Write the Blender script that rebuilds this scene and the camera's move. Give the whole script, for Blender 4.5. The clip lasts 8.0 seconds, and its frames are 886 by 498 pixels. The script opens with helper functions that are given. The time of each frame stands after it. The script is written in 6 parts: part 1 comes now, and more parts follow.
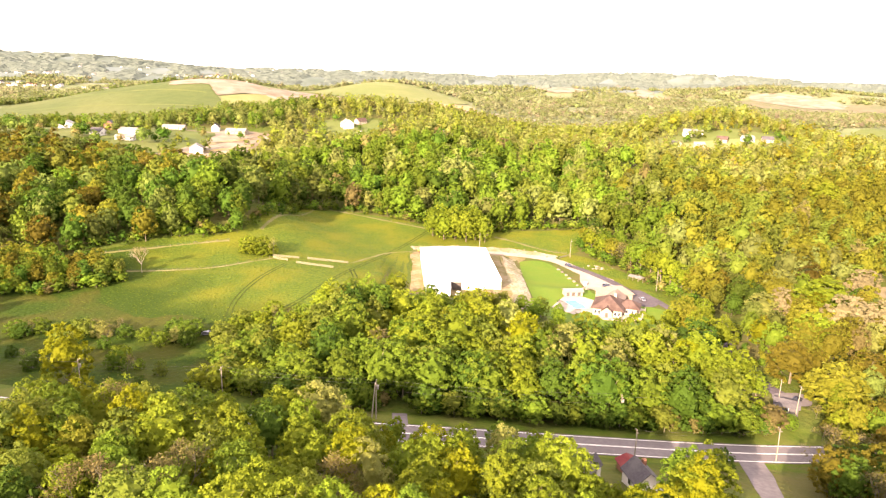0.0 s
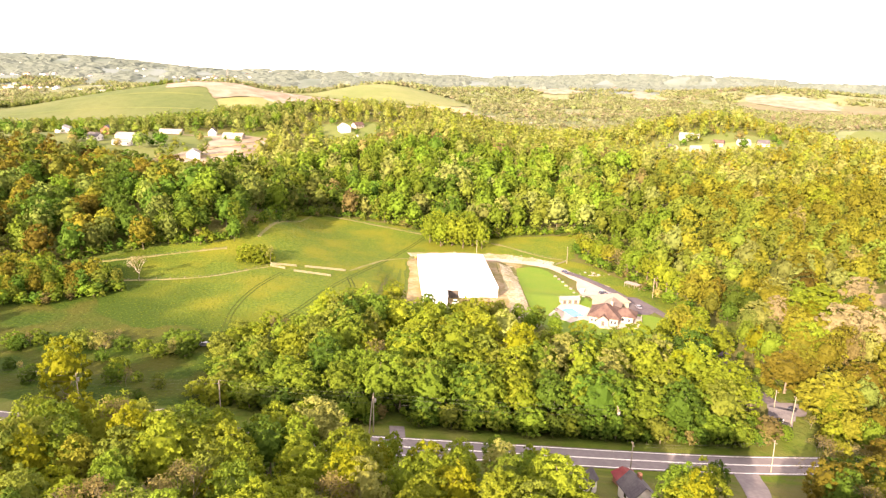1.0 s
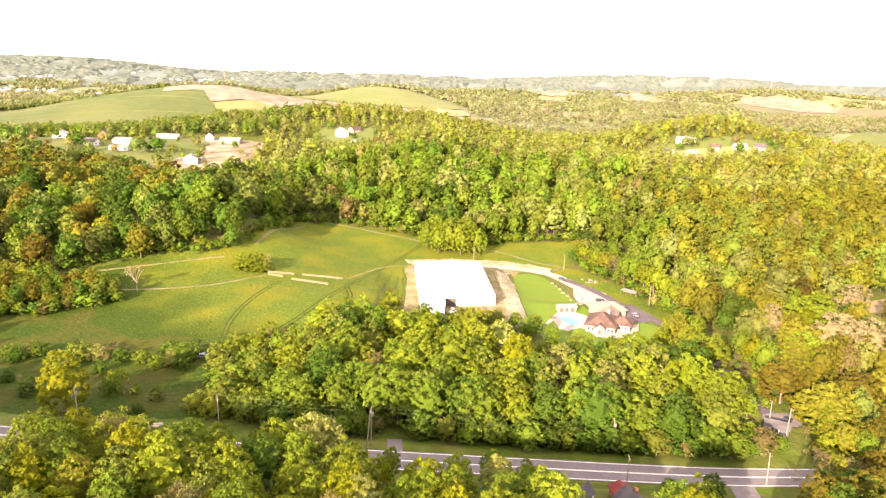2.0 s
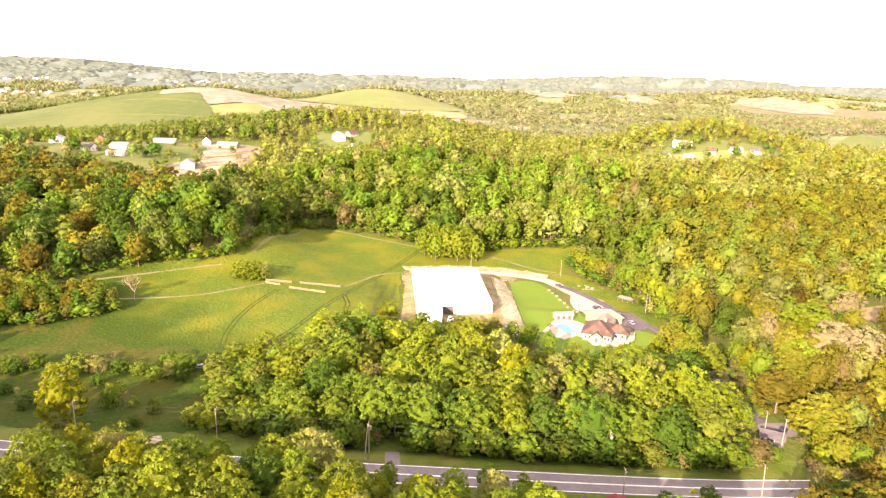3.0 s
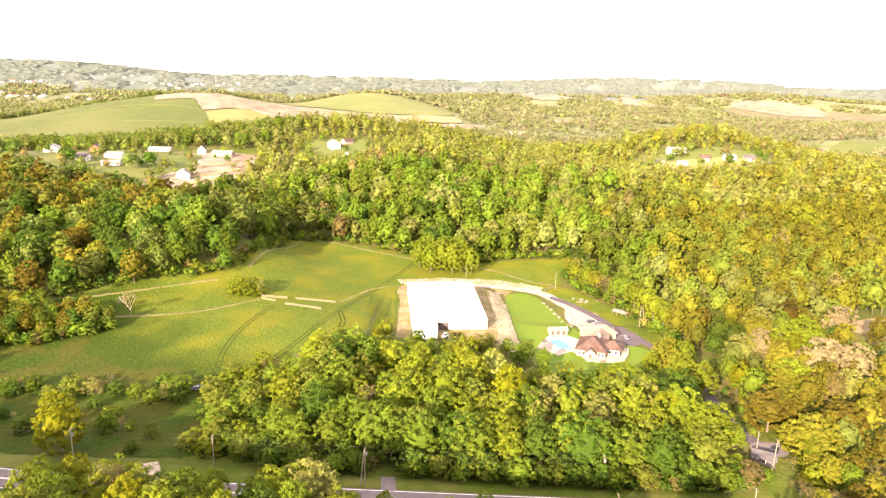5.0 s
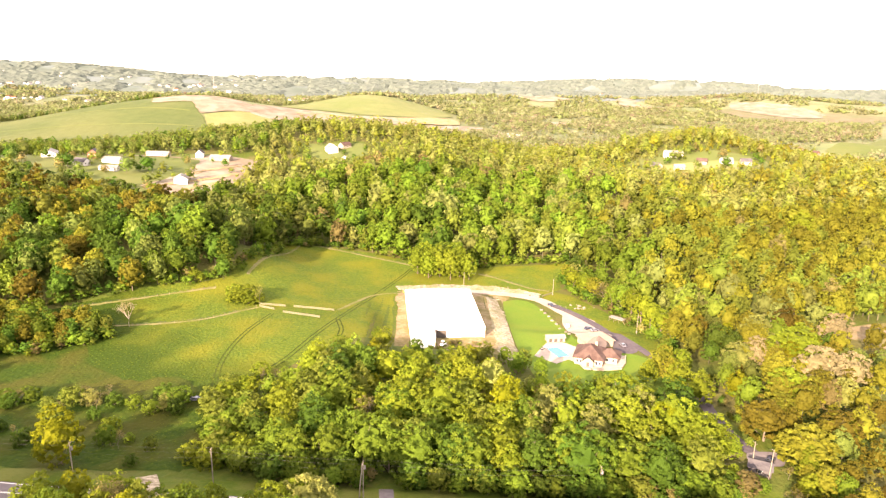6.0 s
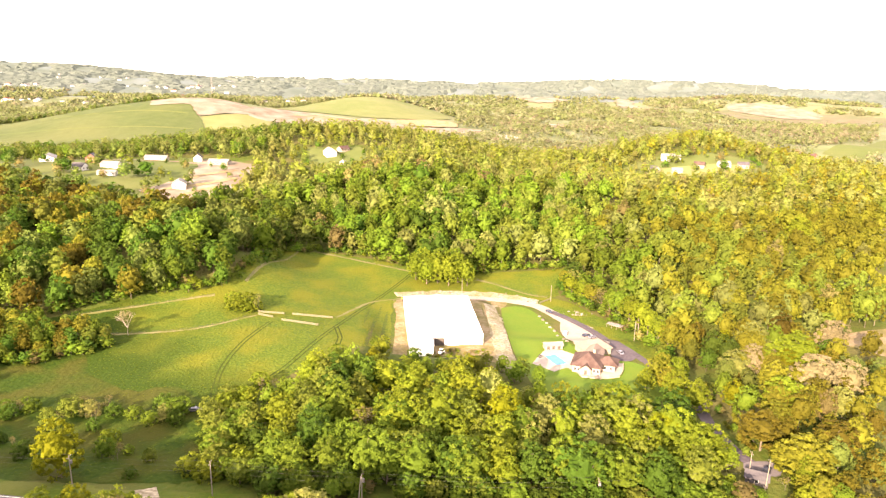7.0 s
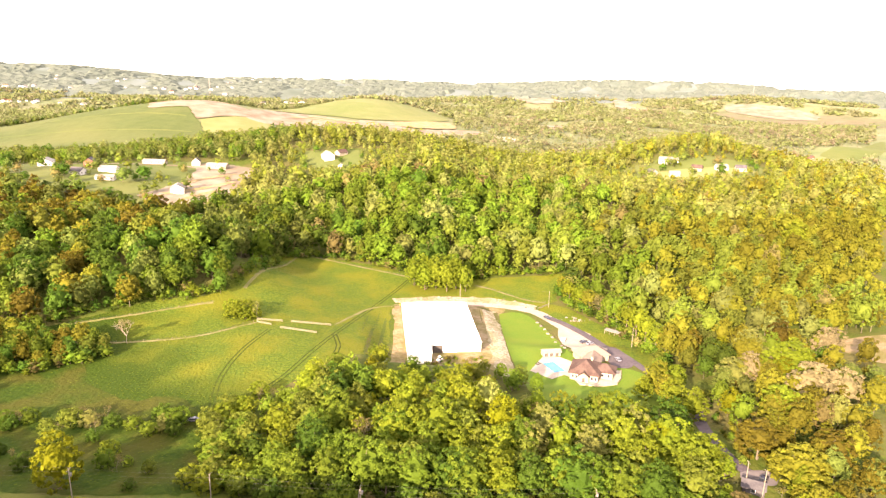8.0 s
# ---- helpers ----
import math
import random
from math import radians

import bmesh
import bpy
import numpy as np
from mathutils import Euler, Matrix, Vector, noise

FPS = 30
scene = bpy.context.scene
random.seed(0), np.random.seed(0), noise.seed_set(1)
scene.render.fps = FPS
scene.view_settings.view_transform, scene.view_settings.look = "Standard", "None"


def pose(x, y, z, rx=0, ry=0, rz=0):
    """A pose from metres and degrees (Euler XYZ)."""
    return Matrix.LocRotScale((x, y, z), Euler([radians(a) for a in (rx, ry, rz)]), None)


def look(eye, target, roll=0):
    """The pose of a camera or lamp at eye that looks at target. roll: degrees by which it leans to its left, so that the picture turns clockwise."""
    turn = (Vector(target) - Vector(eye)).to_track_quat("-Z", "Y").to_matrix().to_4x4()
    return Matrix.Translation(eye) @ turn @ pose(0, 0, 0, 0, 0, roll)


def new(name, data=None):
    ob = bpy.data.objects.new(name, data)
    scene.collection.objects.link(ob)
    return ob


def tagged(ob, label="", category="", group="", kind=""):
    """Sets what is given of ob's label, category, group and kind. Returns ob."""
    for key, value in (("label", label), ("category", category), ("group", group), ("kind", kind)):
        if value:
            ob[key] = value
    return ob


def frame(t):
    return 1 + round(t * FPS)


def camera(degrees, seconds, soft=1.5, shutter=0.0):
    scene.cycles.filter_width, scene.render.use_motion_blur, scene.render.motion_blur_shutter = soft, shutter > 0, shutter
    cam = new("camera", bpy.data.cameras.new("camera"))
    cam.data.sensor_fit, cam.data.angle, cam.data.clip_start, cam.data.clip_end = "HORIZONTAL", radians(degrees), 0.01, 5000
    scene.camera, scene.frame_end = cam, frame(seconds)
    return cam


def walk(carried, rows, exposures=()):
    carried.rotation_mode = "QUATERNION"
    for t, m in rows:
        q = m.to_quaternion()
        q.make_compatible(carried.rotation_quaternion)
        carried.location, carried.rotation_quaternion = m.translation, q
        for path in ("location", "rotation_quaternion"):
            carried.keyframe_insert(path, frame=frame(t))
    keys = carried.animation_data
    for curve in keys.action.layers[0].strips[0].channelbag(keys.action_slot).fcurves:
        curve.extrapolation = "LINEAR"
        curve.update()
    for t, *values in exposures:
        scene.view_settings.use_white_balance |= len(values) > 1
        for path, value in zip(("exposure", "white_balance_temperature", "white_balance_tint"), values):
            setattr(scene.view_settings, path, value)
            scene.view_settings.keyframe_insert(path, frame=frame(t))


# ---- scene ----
cam = camera(65.9, 8.0, soft=1.3)
EXPOSURE, KELVIN, TINT = 2.72, 7800, 30
METRES, EYE, TILT, LEAN, TURN = 31.0, 95.0, -14.8, -1.4, 0.0
ROWS = [
    (0.0, 0.0, 0.0, 0.0, -0.0, -0.0, -0.0),
    (0.5, 0.0018, -0.0159, 0.0598, -0.12, 0.02, 0.05),
    (1.0, 0.0036, -0.033, 0.1196, -0.23, 0.04, 0.09),
    (1.5, 0.0059, -0.0498, 0.1798, -0.33, 0.07, 0.14),
    (3.0, 0.0098, -0.0955, 0.3588, -0.66, 0.15, 0.27),
    (3.5, 0.0117, -0.1114, 0.4196, -0.76, 0.16, 0.33),
    (4.0, 0.0138, -0.1278, 0.4805, -0.85, 0.19, 0.37),
    (4.5, 0.0159, -0.1443, 0.5409, -0.95, 0.19, 0.4),
    (6.0, 0.0224, -0.19, 0.7236, -1.21, 0.22, 0.55),
    (6.5, 0.0244, -0.2057, 0.7851, -1.29, 0.22, 0.59),
    (7.0, 0.026, -0.2219, 0.8472, -1.35, 0.23, 0.62),
    (7.5, 0.0284, -0.2376, 0.9077, -1.43, 0.24, 0.65),
    (8.0, 0.0299, -0.2535, 0.9668, -1.49, 0.23, 0.7),
]
walk(cam, [(t, pose(0, 0, EYE, TILT, LEAN, TURN) @ pose(METRES * x, METRES * y, METRES * z, 90 + pitch, roll, yaw)) for t, x, y, z, yaw, pitch, roll in ROWS], [(0, EXPOSURE, KELVIN, TINT), (8, EXPOSURE, KELVIN, TINT)])
# ---- light: a low sun behind the viewer's left shoulder, a bright hazy sky ----
SUN_AZ, SUN_EL = 209.0, 20.0  # degrees clockwise from +y, and above the horizon
world = bpy.data.worlds.new("sky")
scene.world = world
world.use_nodes = True
wn = world.node_tree.nodes
sky = wn.new("ShaderNodeTexSky")
sky.sky_type, sky.sun_disc = "NISHITA", False
sky.sun_elevation, sky.sun_rotation = radians(SUN_EL), radians(SUN_AZ)
sky.air_density, sky.dust_density, sky.ozone_density = 1.0, 1.0, 1.0
wn["Background"].inputs["Strength"].default_value = 0.15
haze = wn.new("ShaderNodeMix")  # thin bright haze over the whole sky
haze.data_type = "RGBA"
haze.inputs["Factor"].default_value = 0.6
haze.inputs["B"].default_value = (4.3, 4.2, 3.8, 1)
world.node_tree.links.new(sky.outputs["Color"], haze.inputs["A"])
world.node_tree.links.new(haze.outputs["Result"], wn["Background"].inputs["Color"])
sun_data = bpy.data.lights.new("sun", "SUN")
sun_data.energy, sun_data.angle, sun_data.color = 4.5, radians(0.6), (1.0, 0.90, 0.70)
sun = new("sun", sun_data)
to_sun = Vector((math.sin(radians(SUN_AZ)) * math.cos(radians(SUN_EL)), math.cos(radians(SUN_AZ)) * math.cos(radians(SUN_EL)), math.sin(radians(SUN_EL))))
sun.matrix_world = look(to_sun * 300, (0, 0, 0))

# ---- materials ----
def surface(name, c1, c2, scale, rough=0.9, bump=0.0, c3=None, scale3=0.05, amount3=0.5, metal=0.0, object_vary=0.0, island_vary=0.0, translucent=0.0, spec=0.08, tree_tone=0.0):
    """Two colours by a fine noise, a third by a coarse one; relief; variation from thing to thing and leaf to leaf."""
    m = bpy.data.materials.new(name)
    m.use_nodes = True
    nt = m.node_tree
    n, ln = nt.nodes, nt.links
    bsdf = n["Principled BSDF"]
    geo = n.new("ShaderNodeNewGeometry")
    fine = n.new("ShaderNodeTexNoise")
    fine.inputs["Scale"].default_value, fine.inputs["Detail"].default_value = scale, 5
    ln.new(geo.outputs["Position"], fine.inputs["Vector"])
    ramp = n.new("ShaderNodeMapRange")
    ramp.inputs["From Min"].default_value, ramp.inputs["From Max"].default_value = 0.35, 0.65
    ln.new(fine.outputs["Fac"], ramp.inputs["Value"])
    mix = n.new("ShaderNodeMix")
    mix.data_type = "RGBA"
    mix.inputs["A"].default_value, mix.inputs["B"].default_value = (*c1, 1), (*c2, 1)
    ln.new(ramp.outputs["Result"], mix.inputs["Factor"])
    colour = mix.outputs["Result"]
    if c3:
        coarse = n.new("ShaderNodeTexNoise")
        coarse.inputs["Scale"].default_value, coarse.inputs["Detail"].default_value = scale3, 4
        ln.new(geo.outputs["Position"], coarse.inputs["Vector"])
        r3 = n.new("ShaderNodeMapRange")
        r3.inputs["From Min"].default_value, r3.inputs["From Max"].default_value, r3.inputs["To Max"].default_value = 0.42, 0.62, amount3
        ln.new(coarse.outputs["Fac"], r3.inputs["Value"])
        mix3 = n.new("ShaderNodeMix")
        mix3.data_type = "RGBA"
        mix3.inputs["B"].default_value = (*c3, 1)
        ln.new(r3.outputs["Result"], mix3.inputs["Factor"])
        ln.new(colour, mix3.inputs["A"])
        colour = mix3.outputs["Result"]
    for amount, kind in ((object_vary, "thing"), (island_vary, "leaf")):
        if amount:
            hsv = n.new("ShaderNodeHueSaturation")
            rnd = n.new("ShaderNodeObjectInfo").outputs["Random"] if kind == "thing" else geo.outputs["Random Per Island"]
            for socket, spread in (("Hue", 0.05 * amount), ("Value", 0.75 * amount)):
                mr = n.new("ShaderNodeMapRange")
                mid = 0.5 if socket == "Hue" else 1.0
                mr.inputs["To Min"].default_value, mr.inputs["To Max"].default_value = mid - spread, mid + spread
                if socket == "Hue":
                    wrap = n.new("ShaderNodeMath")
                    wrap.operation = "FRACT"
                    mul = n.new("ShaderNodeMath")
                    mul.operation = "MULTIPLY"
                    mul.inputs[1].default_value = 7.31
                    ln.new(rnd, mul.inputs[0])
                    ln.new(mul.outputs[0], wrap.inputs[0])
                    ln.new(wrap.outputs[0], mr.inputs["Value"])
                else:
                    ln.new(rnd, mr.inputs["Value"])
                ln.new(mr.outputs["Result"], hsv.inputs[socket])
            ln.new(colour, hsv.inputs["Color"])
            colour = hsv.outputs["Color"]
    if tree_tone:
        tone = n.new("ShaderNodeAttribute")
        tone.attribute_name = "tree_tone"
        hsv = n.new("ShaderNodeHueSaturation")
        for socket, mid, spread in (("Hue", 0.5, 0.012), ("Value", 1.0, tree_tone)):
            mr = n.new("ShaderNodeMapRange")
            mr.inputs["From Min"].default_value, mr.inputs["From Max"].default_value = -0.5, 0.5
            mr.inputs["To Min"].default_value, mr.inputs["To Max"].default_value = mid - spread, mid + spread
            ln.new(tone.outputs["Fac"], mr.inputs["Value"])
            ln.new(mr.outputs["Result"], hsv.inputs[socket])
        ln.new(colour, hsv.inputs["Color"])
        colour = hsv.outputs["Color"]
    ln.new(colour, bsdf.inputs["Base Color"])
    bsdf.inputs["Roughness"].default_value, bsdf.inputs["Metallic"].default_value = rough, metal
    bsdf.inputs["Specular IOR Level"].default_value = spec
    if bump:
        b = n.new("ShaderNodeBump")
        b.inputs["Strength"].default_value, b.inputs["Distance"].default_value = min(1.0, bump), 0.5 / scale
        ln.new(fine.outputs["Fac"], b.inputs["Height"])
        ln.new(b.outputs["Normal"], bsdf.inputs["Normal"])
    if translucent:
        tr = n.new("ShaderNodeBsdfTranslucent")
        ln.new(colour, tr.inputs["Color"])
        ms = n.new("ShaderNodeMixShader")
        ms.inputs["Fac"].default_value = translucent
        ln.new(bsdf.outputs["BSDF"], ms.inputs[1])
        ln.new(tr.outputs["BSDF"], ms.inputs[2])
        ln.new(ms.outputs["Shader"], n["Material Output"].inputs["Surface"])
    return m


def leaf(name, c, spread=0.2, through_light=0.42):
    lo, hi = 1 - spread, 1 + spread
    return surface(name, tuple(v * lo for v in c), tuple(v * h for v, h in zip(c, (hi, hi * 0.97, hi))), 0.11, rough=0.75, object_vary=0.2, island_vary=0.12, translucent=through_light, spec=0.1, tree_tone=0.3)


LEAVES = {
    "yellow": leaf("leaf_yellow_green", (0.112, 0.148, 0.011)),
    "fresh": leaf("leaf_fresh_green", (0.083, 0.132, 0.012)),
    "deep": leaf("leaf_deep_green", (0.045, 0.087, 0.009)),
    "olive": leaf("leaf_olive", (0.128, 0.132, 0.013)),
    "pale": leaf("leaf_pale_bloom", (0.15, 0.168, 0.04)),
    "bud": leaf("leaf_brown_bud", (0.125, 0.108, 0.036)),
    "bloom": leaf("leaf_pink_bloom", (0.185, 0.16, 0.08)),
    "gold": leaf("leaf_gold", (0.126, 0.146, 0.006)),
    # sage is greyed to stand for haze over the mid-distance woods
    "sage": leaf("leaf_hazed_sage", (0.126, 0.148, 0.036)),
    "moss": leaf("leaf_moss", (0.092, 0.125, 0.024)),
    "bright": leaf("leaf_bright_green", (0.118, 0.165, 0.013)),
    "umber": leaf("leaf_umber", (0.092, 0.08, 0.009)),
    "lime": leaf("leaf_lime", (0.106, 0.138, 0.018)),
    # far tints carry the distance haze in their base colour
    "far_green": leaf("leaf_far_hazy_green", (0.118, 0.148, 0.052)),
    "far_sage": leaf("leaf_far_hazy_sage", (0.148, 0.162, 0.078)),
    "far_russet": leaf("leaf_far_hazy_russet", (0.165, 0.146, 0.088)),
}
# distant crowns, paled and blued in colour to stand for haze
CANOPY = [surface("canopy_hazy_green", (0.064, 0.09, 0.038), (0.098, 0.124, 0.056), 0.05, bump=0.5), surface("canopy_hazy_sage", (0.072, 0.094, 0.052), (0.105, 0.124, 0.07), 0.05, bump=0.5), surface("canopy_hazy_russet", (0.09, 0.094, 0.062), (0.118, 0.118, 0.08), 0.05, bump=0.5), surface("canopy_hazy_blue_green", (0.058, 0.074, 0.062), (0.082, 0.098, 0.084), 0.03, bump=0.4)]
BARK = surface("bark", (0.16, 0.13, 0.10), (0.09, 0.07, 0.05), 3.0, bump=0.5, object_vary=0.3)
PALE_BARK = surface("pale_bark", (0.115, 0.10, 0.07), (0.08, 0.07, 0.05), 3.0, bump=0.4)
WHITE_BARK = surface("whitish_bark", (0.3, 0.26, 0.21), (0.22, 0.18, 0.14), 3.0, bump=0.3)
# the haze over far ground and horizon is put into these colours
HAZY_LAND = surface("hazy_far_land", (0.085, 0.108, 0.05), (0.13, 0.145, 0.075), 0.02, bump=0.3, c3=(0.15, 0.15, 0.085), scale3=0.006, amount3=0.7)
HAZY_HORIZON = surface("hazy_horizon_land", (0.066, 0.086, 0.07), (0.095, 0.115, 0.1), 0.012, c3=(0.105, 0.13, 0.135), scale3=0.005, amount3=0.8)
GROUND = surface("woodland_grass", (0.04, 0.065, 0.01), (0.06, 0.075, 0.013), 0.4, bump=0.6, c3=(0.09, 0.075, 0.03), scale3=0.03, amount3=0.7)
MEADOW = surface("meadow_grass", (0.036, 0.068, 0.008), (0.078, 0.104, 0.012), 0.8, bump=1.0, c3=(0.106, 0.106, 0.01), scale3=0.045, amount3=0.7)


def shaded_towards(m, colour, start, way, soft):
    """Darkens a grass's colour past a line, in uneven fingers, standing for cast shade."""
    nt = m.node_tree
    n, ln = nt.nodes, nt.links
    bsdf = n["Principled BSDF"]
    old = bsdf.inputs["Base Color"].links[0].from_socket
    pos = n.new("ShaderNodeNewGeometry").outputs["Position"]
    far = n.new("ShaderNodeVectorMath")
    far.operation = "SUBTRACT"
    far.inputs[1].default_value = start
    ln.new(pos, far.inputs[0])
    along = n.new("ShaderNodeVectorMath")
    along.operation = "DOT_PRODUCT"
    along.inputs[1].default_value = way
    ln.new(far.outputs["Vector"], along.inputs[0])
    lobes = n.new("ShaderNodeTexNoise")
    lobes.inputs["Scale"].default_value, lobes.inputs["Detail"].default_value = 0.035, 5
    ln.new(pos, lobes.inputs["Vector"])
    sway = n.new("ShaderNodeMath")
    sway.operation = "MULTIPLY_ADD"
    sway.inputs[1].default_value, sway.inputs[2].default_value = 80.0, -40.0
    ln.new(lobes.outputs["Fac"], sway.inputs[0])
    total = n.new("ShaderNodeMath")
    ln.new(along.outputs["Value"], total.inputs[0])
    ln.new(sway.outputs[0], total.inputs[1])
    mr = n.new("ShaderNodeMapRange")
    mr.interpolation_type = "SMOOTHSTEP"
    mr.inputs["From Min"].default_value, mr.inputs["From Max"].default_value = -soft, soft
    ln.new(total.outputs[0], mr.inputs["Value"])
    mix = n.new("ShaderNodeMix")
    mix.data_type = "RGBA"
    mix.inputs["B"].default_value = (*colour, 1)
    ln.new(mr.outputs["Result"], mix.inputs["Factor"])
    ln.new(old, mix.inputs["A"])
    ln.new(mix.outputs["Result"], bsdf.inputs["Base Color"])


# long shade over the meadow's near-left corner, put into its colour
shaded_towards(MEADOW, (0.021, 0.041, 0.0035), (-98, 278, 0), (-0.75, -0.66, 0), 24.0)
HILL_GRASS = surface("hill_grass", (0.048, 0.066, 0.021), (0.06, 0.078, 0.026), 0.06, bump=0.2, c3=(0.082, 0.092, 0.034), scale3=0.008, amount3=0.8)
PALE_GRASS = surface("pale_hill_grass", (0.078, 0.094, 0.03), (0.095, 0.105, 0.036), 0.05, bump=0.2, c3=(0.065, 0.088, 0.024), scale3=0.009, amount3=0.7)
LAWN = surface("mown_lawn", (0.062, 0.112, 0.014), (0.078, 0.128, 0.016), 1.2, bump=0.3, c3=(0.092, 0.124, 0.018), scale3=0.06, amount3=0.6)
# rough grass, with the shade lying on it darkened into the colours
ROUGH = surface("shaded_rough_grass", (0.015, 0.034, 0.003), (0.026, 0.046, 0.004), 0.6, bump=0.7, c3=(0.046, 0.044, 0.008), scale3=0.06, amount3=0.7)
VERGE = surface("verge_grass", (0.04, 0.07, 0.008), (0.055, 0.08, 0.009), 1.0, bump=0.5, c3=(0.11, 0.11, 0.03), scale3=0.08, amount3=0.6)
ASPHALT = surface("asphalt", (0.115, 0.10, 0.105), (0.145, 0.128, 0.13), 0.8, bump=0.15, c3=(0.095, 0.085, 0.09), scale3=0.07, amount3=0.6)
DARK_ASPHALT = surface("dark_asphalt", (0.06, 0.05, 0.06), (0.08, 0.068, 0.075), 0.8, bump=0.15, c3=(0.10, 0.085, 0.085), scale3=0.08, amount3=0.5)
GRAVEL = surface("gravel", (0.15, 0.125, 0.085), (0.36, 0.31, 0.235), 0.8, bump=1.0, c3=(0.12, 0.12, 0.04), scale3=0.1, amount3=0.6)
DRIVE = surface("pale_drive", (0.25, 0.205, 0.175), (0.30, 0.255, 0.215), 0.9, bump=0.2, c3=(0.195, 0.155, 0.125), scale3=0.1, amount3=0.5)
DIRT = surface("bare_dirt", (0.15, 0.11, 0.06), (0.21, 0.165, 0.105), 0.5, bump=0.8, c3=(0.095, 0.09, 0.025), scale3=0.09, amount3=0.8)
MUD = surface("brown_soil", (0.22, 0.15, 0.09), (0.30, 0.21, 0.13), 0.6, bump=0.8, c3=(0.14, 0.13, 0.04), scale3=0.1, amount3=0.6)
HAY = surface("pale_cut_hay", (0.15, 0.14, 0.075), (0.18, 0.165, 0.09), 0.06, bump=0.2, c3=(0.12, 0.125, 0.055), scale3=0.012, amount3=0.6)
SAND = surface("pale_spoil", (0.17, 0.14, 0.105), (0.21, 0.18, 0.14), 0.05, bump=0.3, c3=(0.12, 0.09, 0.062), scale3=0.03, amount3=0.8)
STRAW_GRASS = surface("straw_grass", (0.135, 0.138, 0.056), (0.16, 0.155, 0.066), 0.05, bump=0.2, c3=(0.11, 0.128, 0.045), scale3=0.02, amount3=0.6)
CUT_GRASS = surface("cut_hill_grass", (0.105, 0.118, 0.045), (0.125, 0.134, 0.054), 0.05, bump=0.2, c3=(0.085, 0.108, 0.036), scale3=0.012, amount3=0.8)
RUSSET = surface("russet_scrub", (0.10, 0.09, 0.055), (0.135, 0.112, 0.07), 0.04, bump=0.5, c3=(0.085, 0.098, 0.05), scale3=0.012, amount3=0.8)
RUT = surface("wheel_rut", (0.022, 0.036, 0.004), (0.034, 0.048, 0.006), 1.0, bump=0.6)
PATH = surface("worn_grass_line", (0.125, 0.115, 0.05), (0.155, 0.14, 0.068), 0.7, bump=0.4, c3=(0.09, 0.10, 0.02), scale3=0.12, amount3=0.6)
LINE = surface("road_paint", (0.75, 0.74, 0.70), (0.62, 0.6, 0.56), 2.0, rough=0.7)
WHITE_METAL = surface("white_steel_cladding", (0.80, 0.80, 0.79), (0.76, 0.76, 0.74), 0.4, rough=0.45, c3=(0.72, 0.71, 0.68), scale3=0.08, amount3=0.4, spec=0.5)
WHITE_WALL = surface("white_siding", (0.5, 0.48, 0.45), (0.44, 0.42, 0.4), 0.8, rough=0.7, c3=(0.4, 0.375, 0.335), scale3=0.2, amount3=0.4)
CREAM_WALL = surface("cream_siding", (0.29, 0.24, 0.185), (0.25, 0.205, 0.155), 0.8, rough=0.8, object_vary=0.2)
STONE_WALL = surface("stone_wall", (0.32, 0.265, 0.2), (0.22, 0.175, 0.13), 2.2, rough=0.9, bump=0.5)
BRICK_WALL = surface("brick_wall", (0.19, 0.09, 0.06), (0.15, 0.075, 0.05), 2.0, rough=0.9, bump=0.3)
BROWN_ROOF = surface("brown_shingle", (0.07, 0.044, 0.038), (0.052, 0.033, 0.029), 2.2, rough=0.9, bump=0.4, c3=(0.105, 0.072, 0.062), scale3=0.3, amount3=0.6)
GREY_ROOF = surface("grey_shingle", (0.07, 0.064, 0.07), (0.05, 0.046, 0.052), 2.2, rough=0.85, bump=0.4, c3=(0.09, 0.085, 0.085), scale3=0.3, amount3=0.6)
PALE_ROOF = surface("pale_metal_roof", (0.18, 0.17, 0.16), (0.15, 0.14, 0.13), 0.6, rough=0.5, c3=(0.14, 0.12, 0.105), scale3=0.15, amount3=0.5)
RED_ROOF = surface("red_metal_roof", (0.13, 0.022, 0.025), (0.10, 0.018, 0.02), 1.2, rough=0.6, c3=(0.15, 0.04, 0.035), scale3=0.4, amount3=0.5)
CONCRETE = surface("pool_deck", (0.27, 0.24, 0.205), (0.31, 0.275, 0.235), 0.9, bump=0.1, c3=(0.23, 0.195, 0.16), scale3=0.25, amount3=0.5)
STONE = surface("boulder", (0.17, 0.15, 0.12), (0.11, 0.095, 0.075), 1.5, bump=0.6, object_vary=0.3)
WOOD_POLE = surface("grey_wood_pole", (0.20, 0.175, 0.14), (0.15, 0.13, 0.10), 4.0, bump=0.3)
BOARD = surface("pale_fence_board", (0.14, 0.135, 0.085), (0.11, 0.105, 0.07), 2.0)
WIRE = surface("cable", (0.09, 0.09, 0.085), (0.07, 0.07, 0.07), 2.0, rough=0.8)
GREY_METAL = surface("grey_metal", (0.35, 0.35, 0.36), (0.28, 0.28, 0.29), 2.0, rough=0.45, metal=0.6)
DARK = surface("dark_rubber", (0.02, 0.02, 0.022), (0.03, 0.03, 0.032), 3.0, rough=0.8)
# dark panel colour standing for the shade inside doorways
DIM_PANEL = surface("dim_panel", (0.08, 0.07, 0.06), (0.06, 0.05, 0.045), 1.0)
ORANGE = surface("orange_paint", (0.55, 0.2, 0.05), (0.48, 0.17, 0.045), 2.0, rough=0.5)
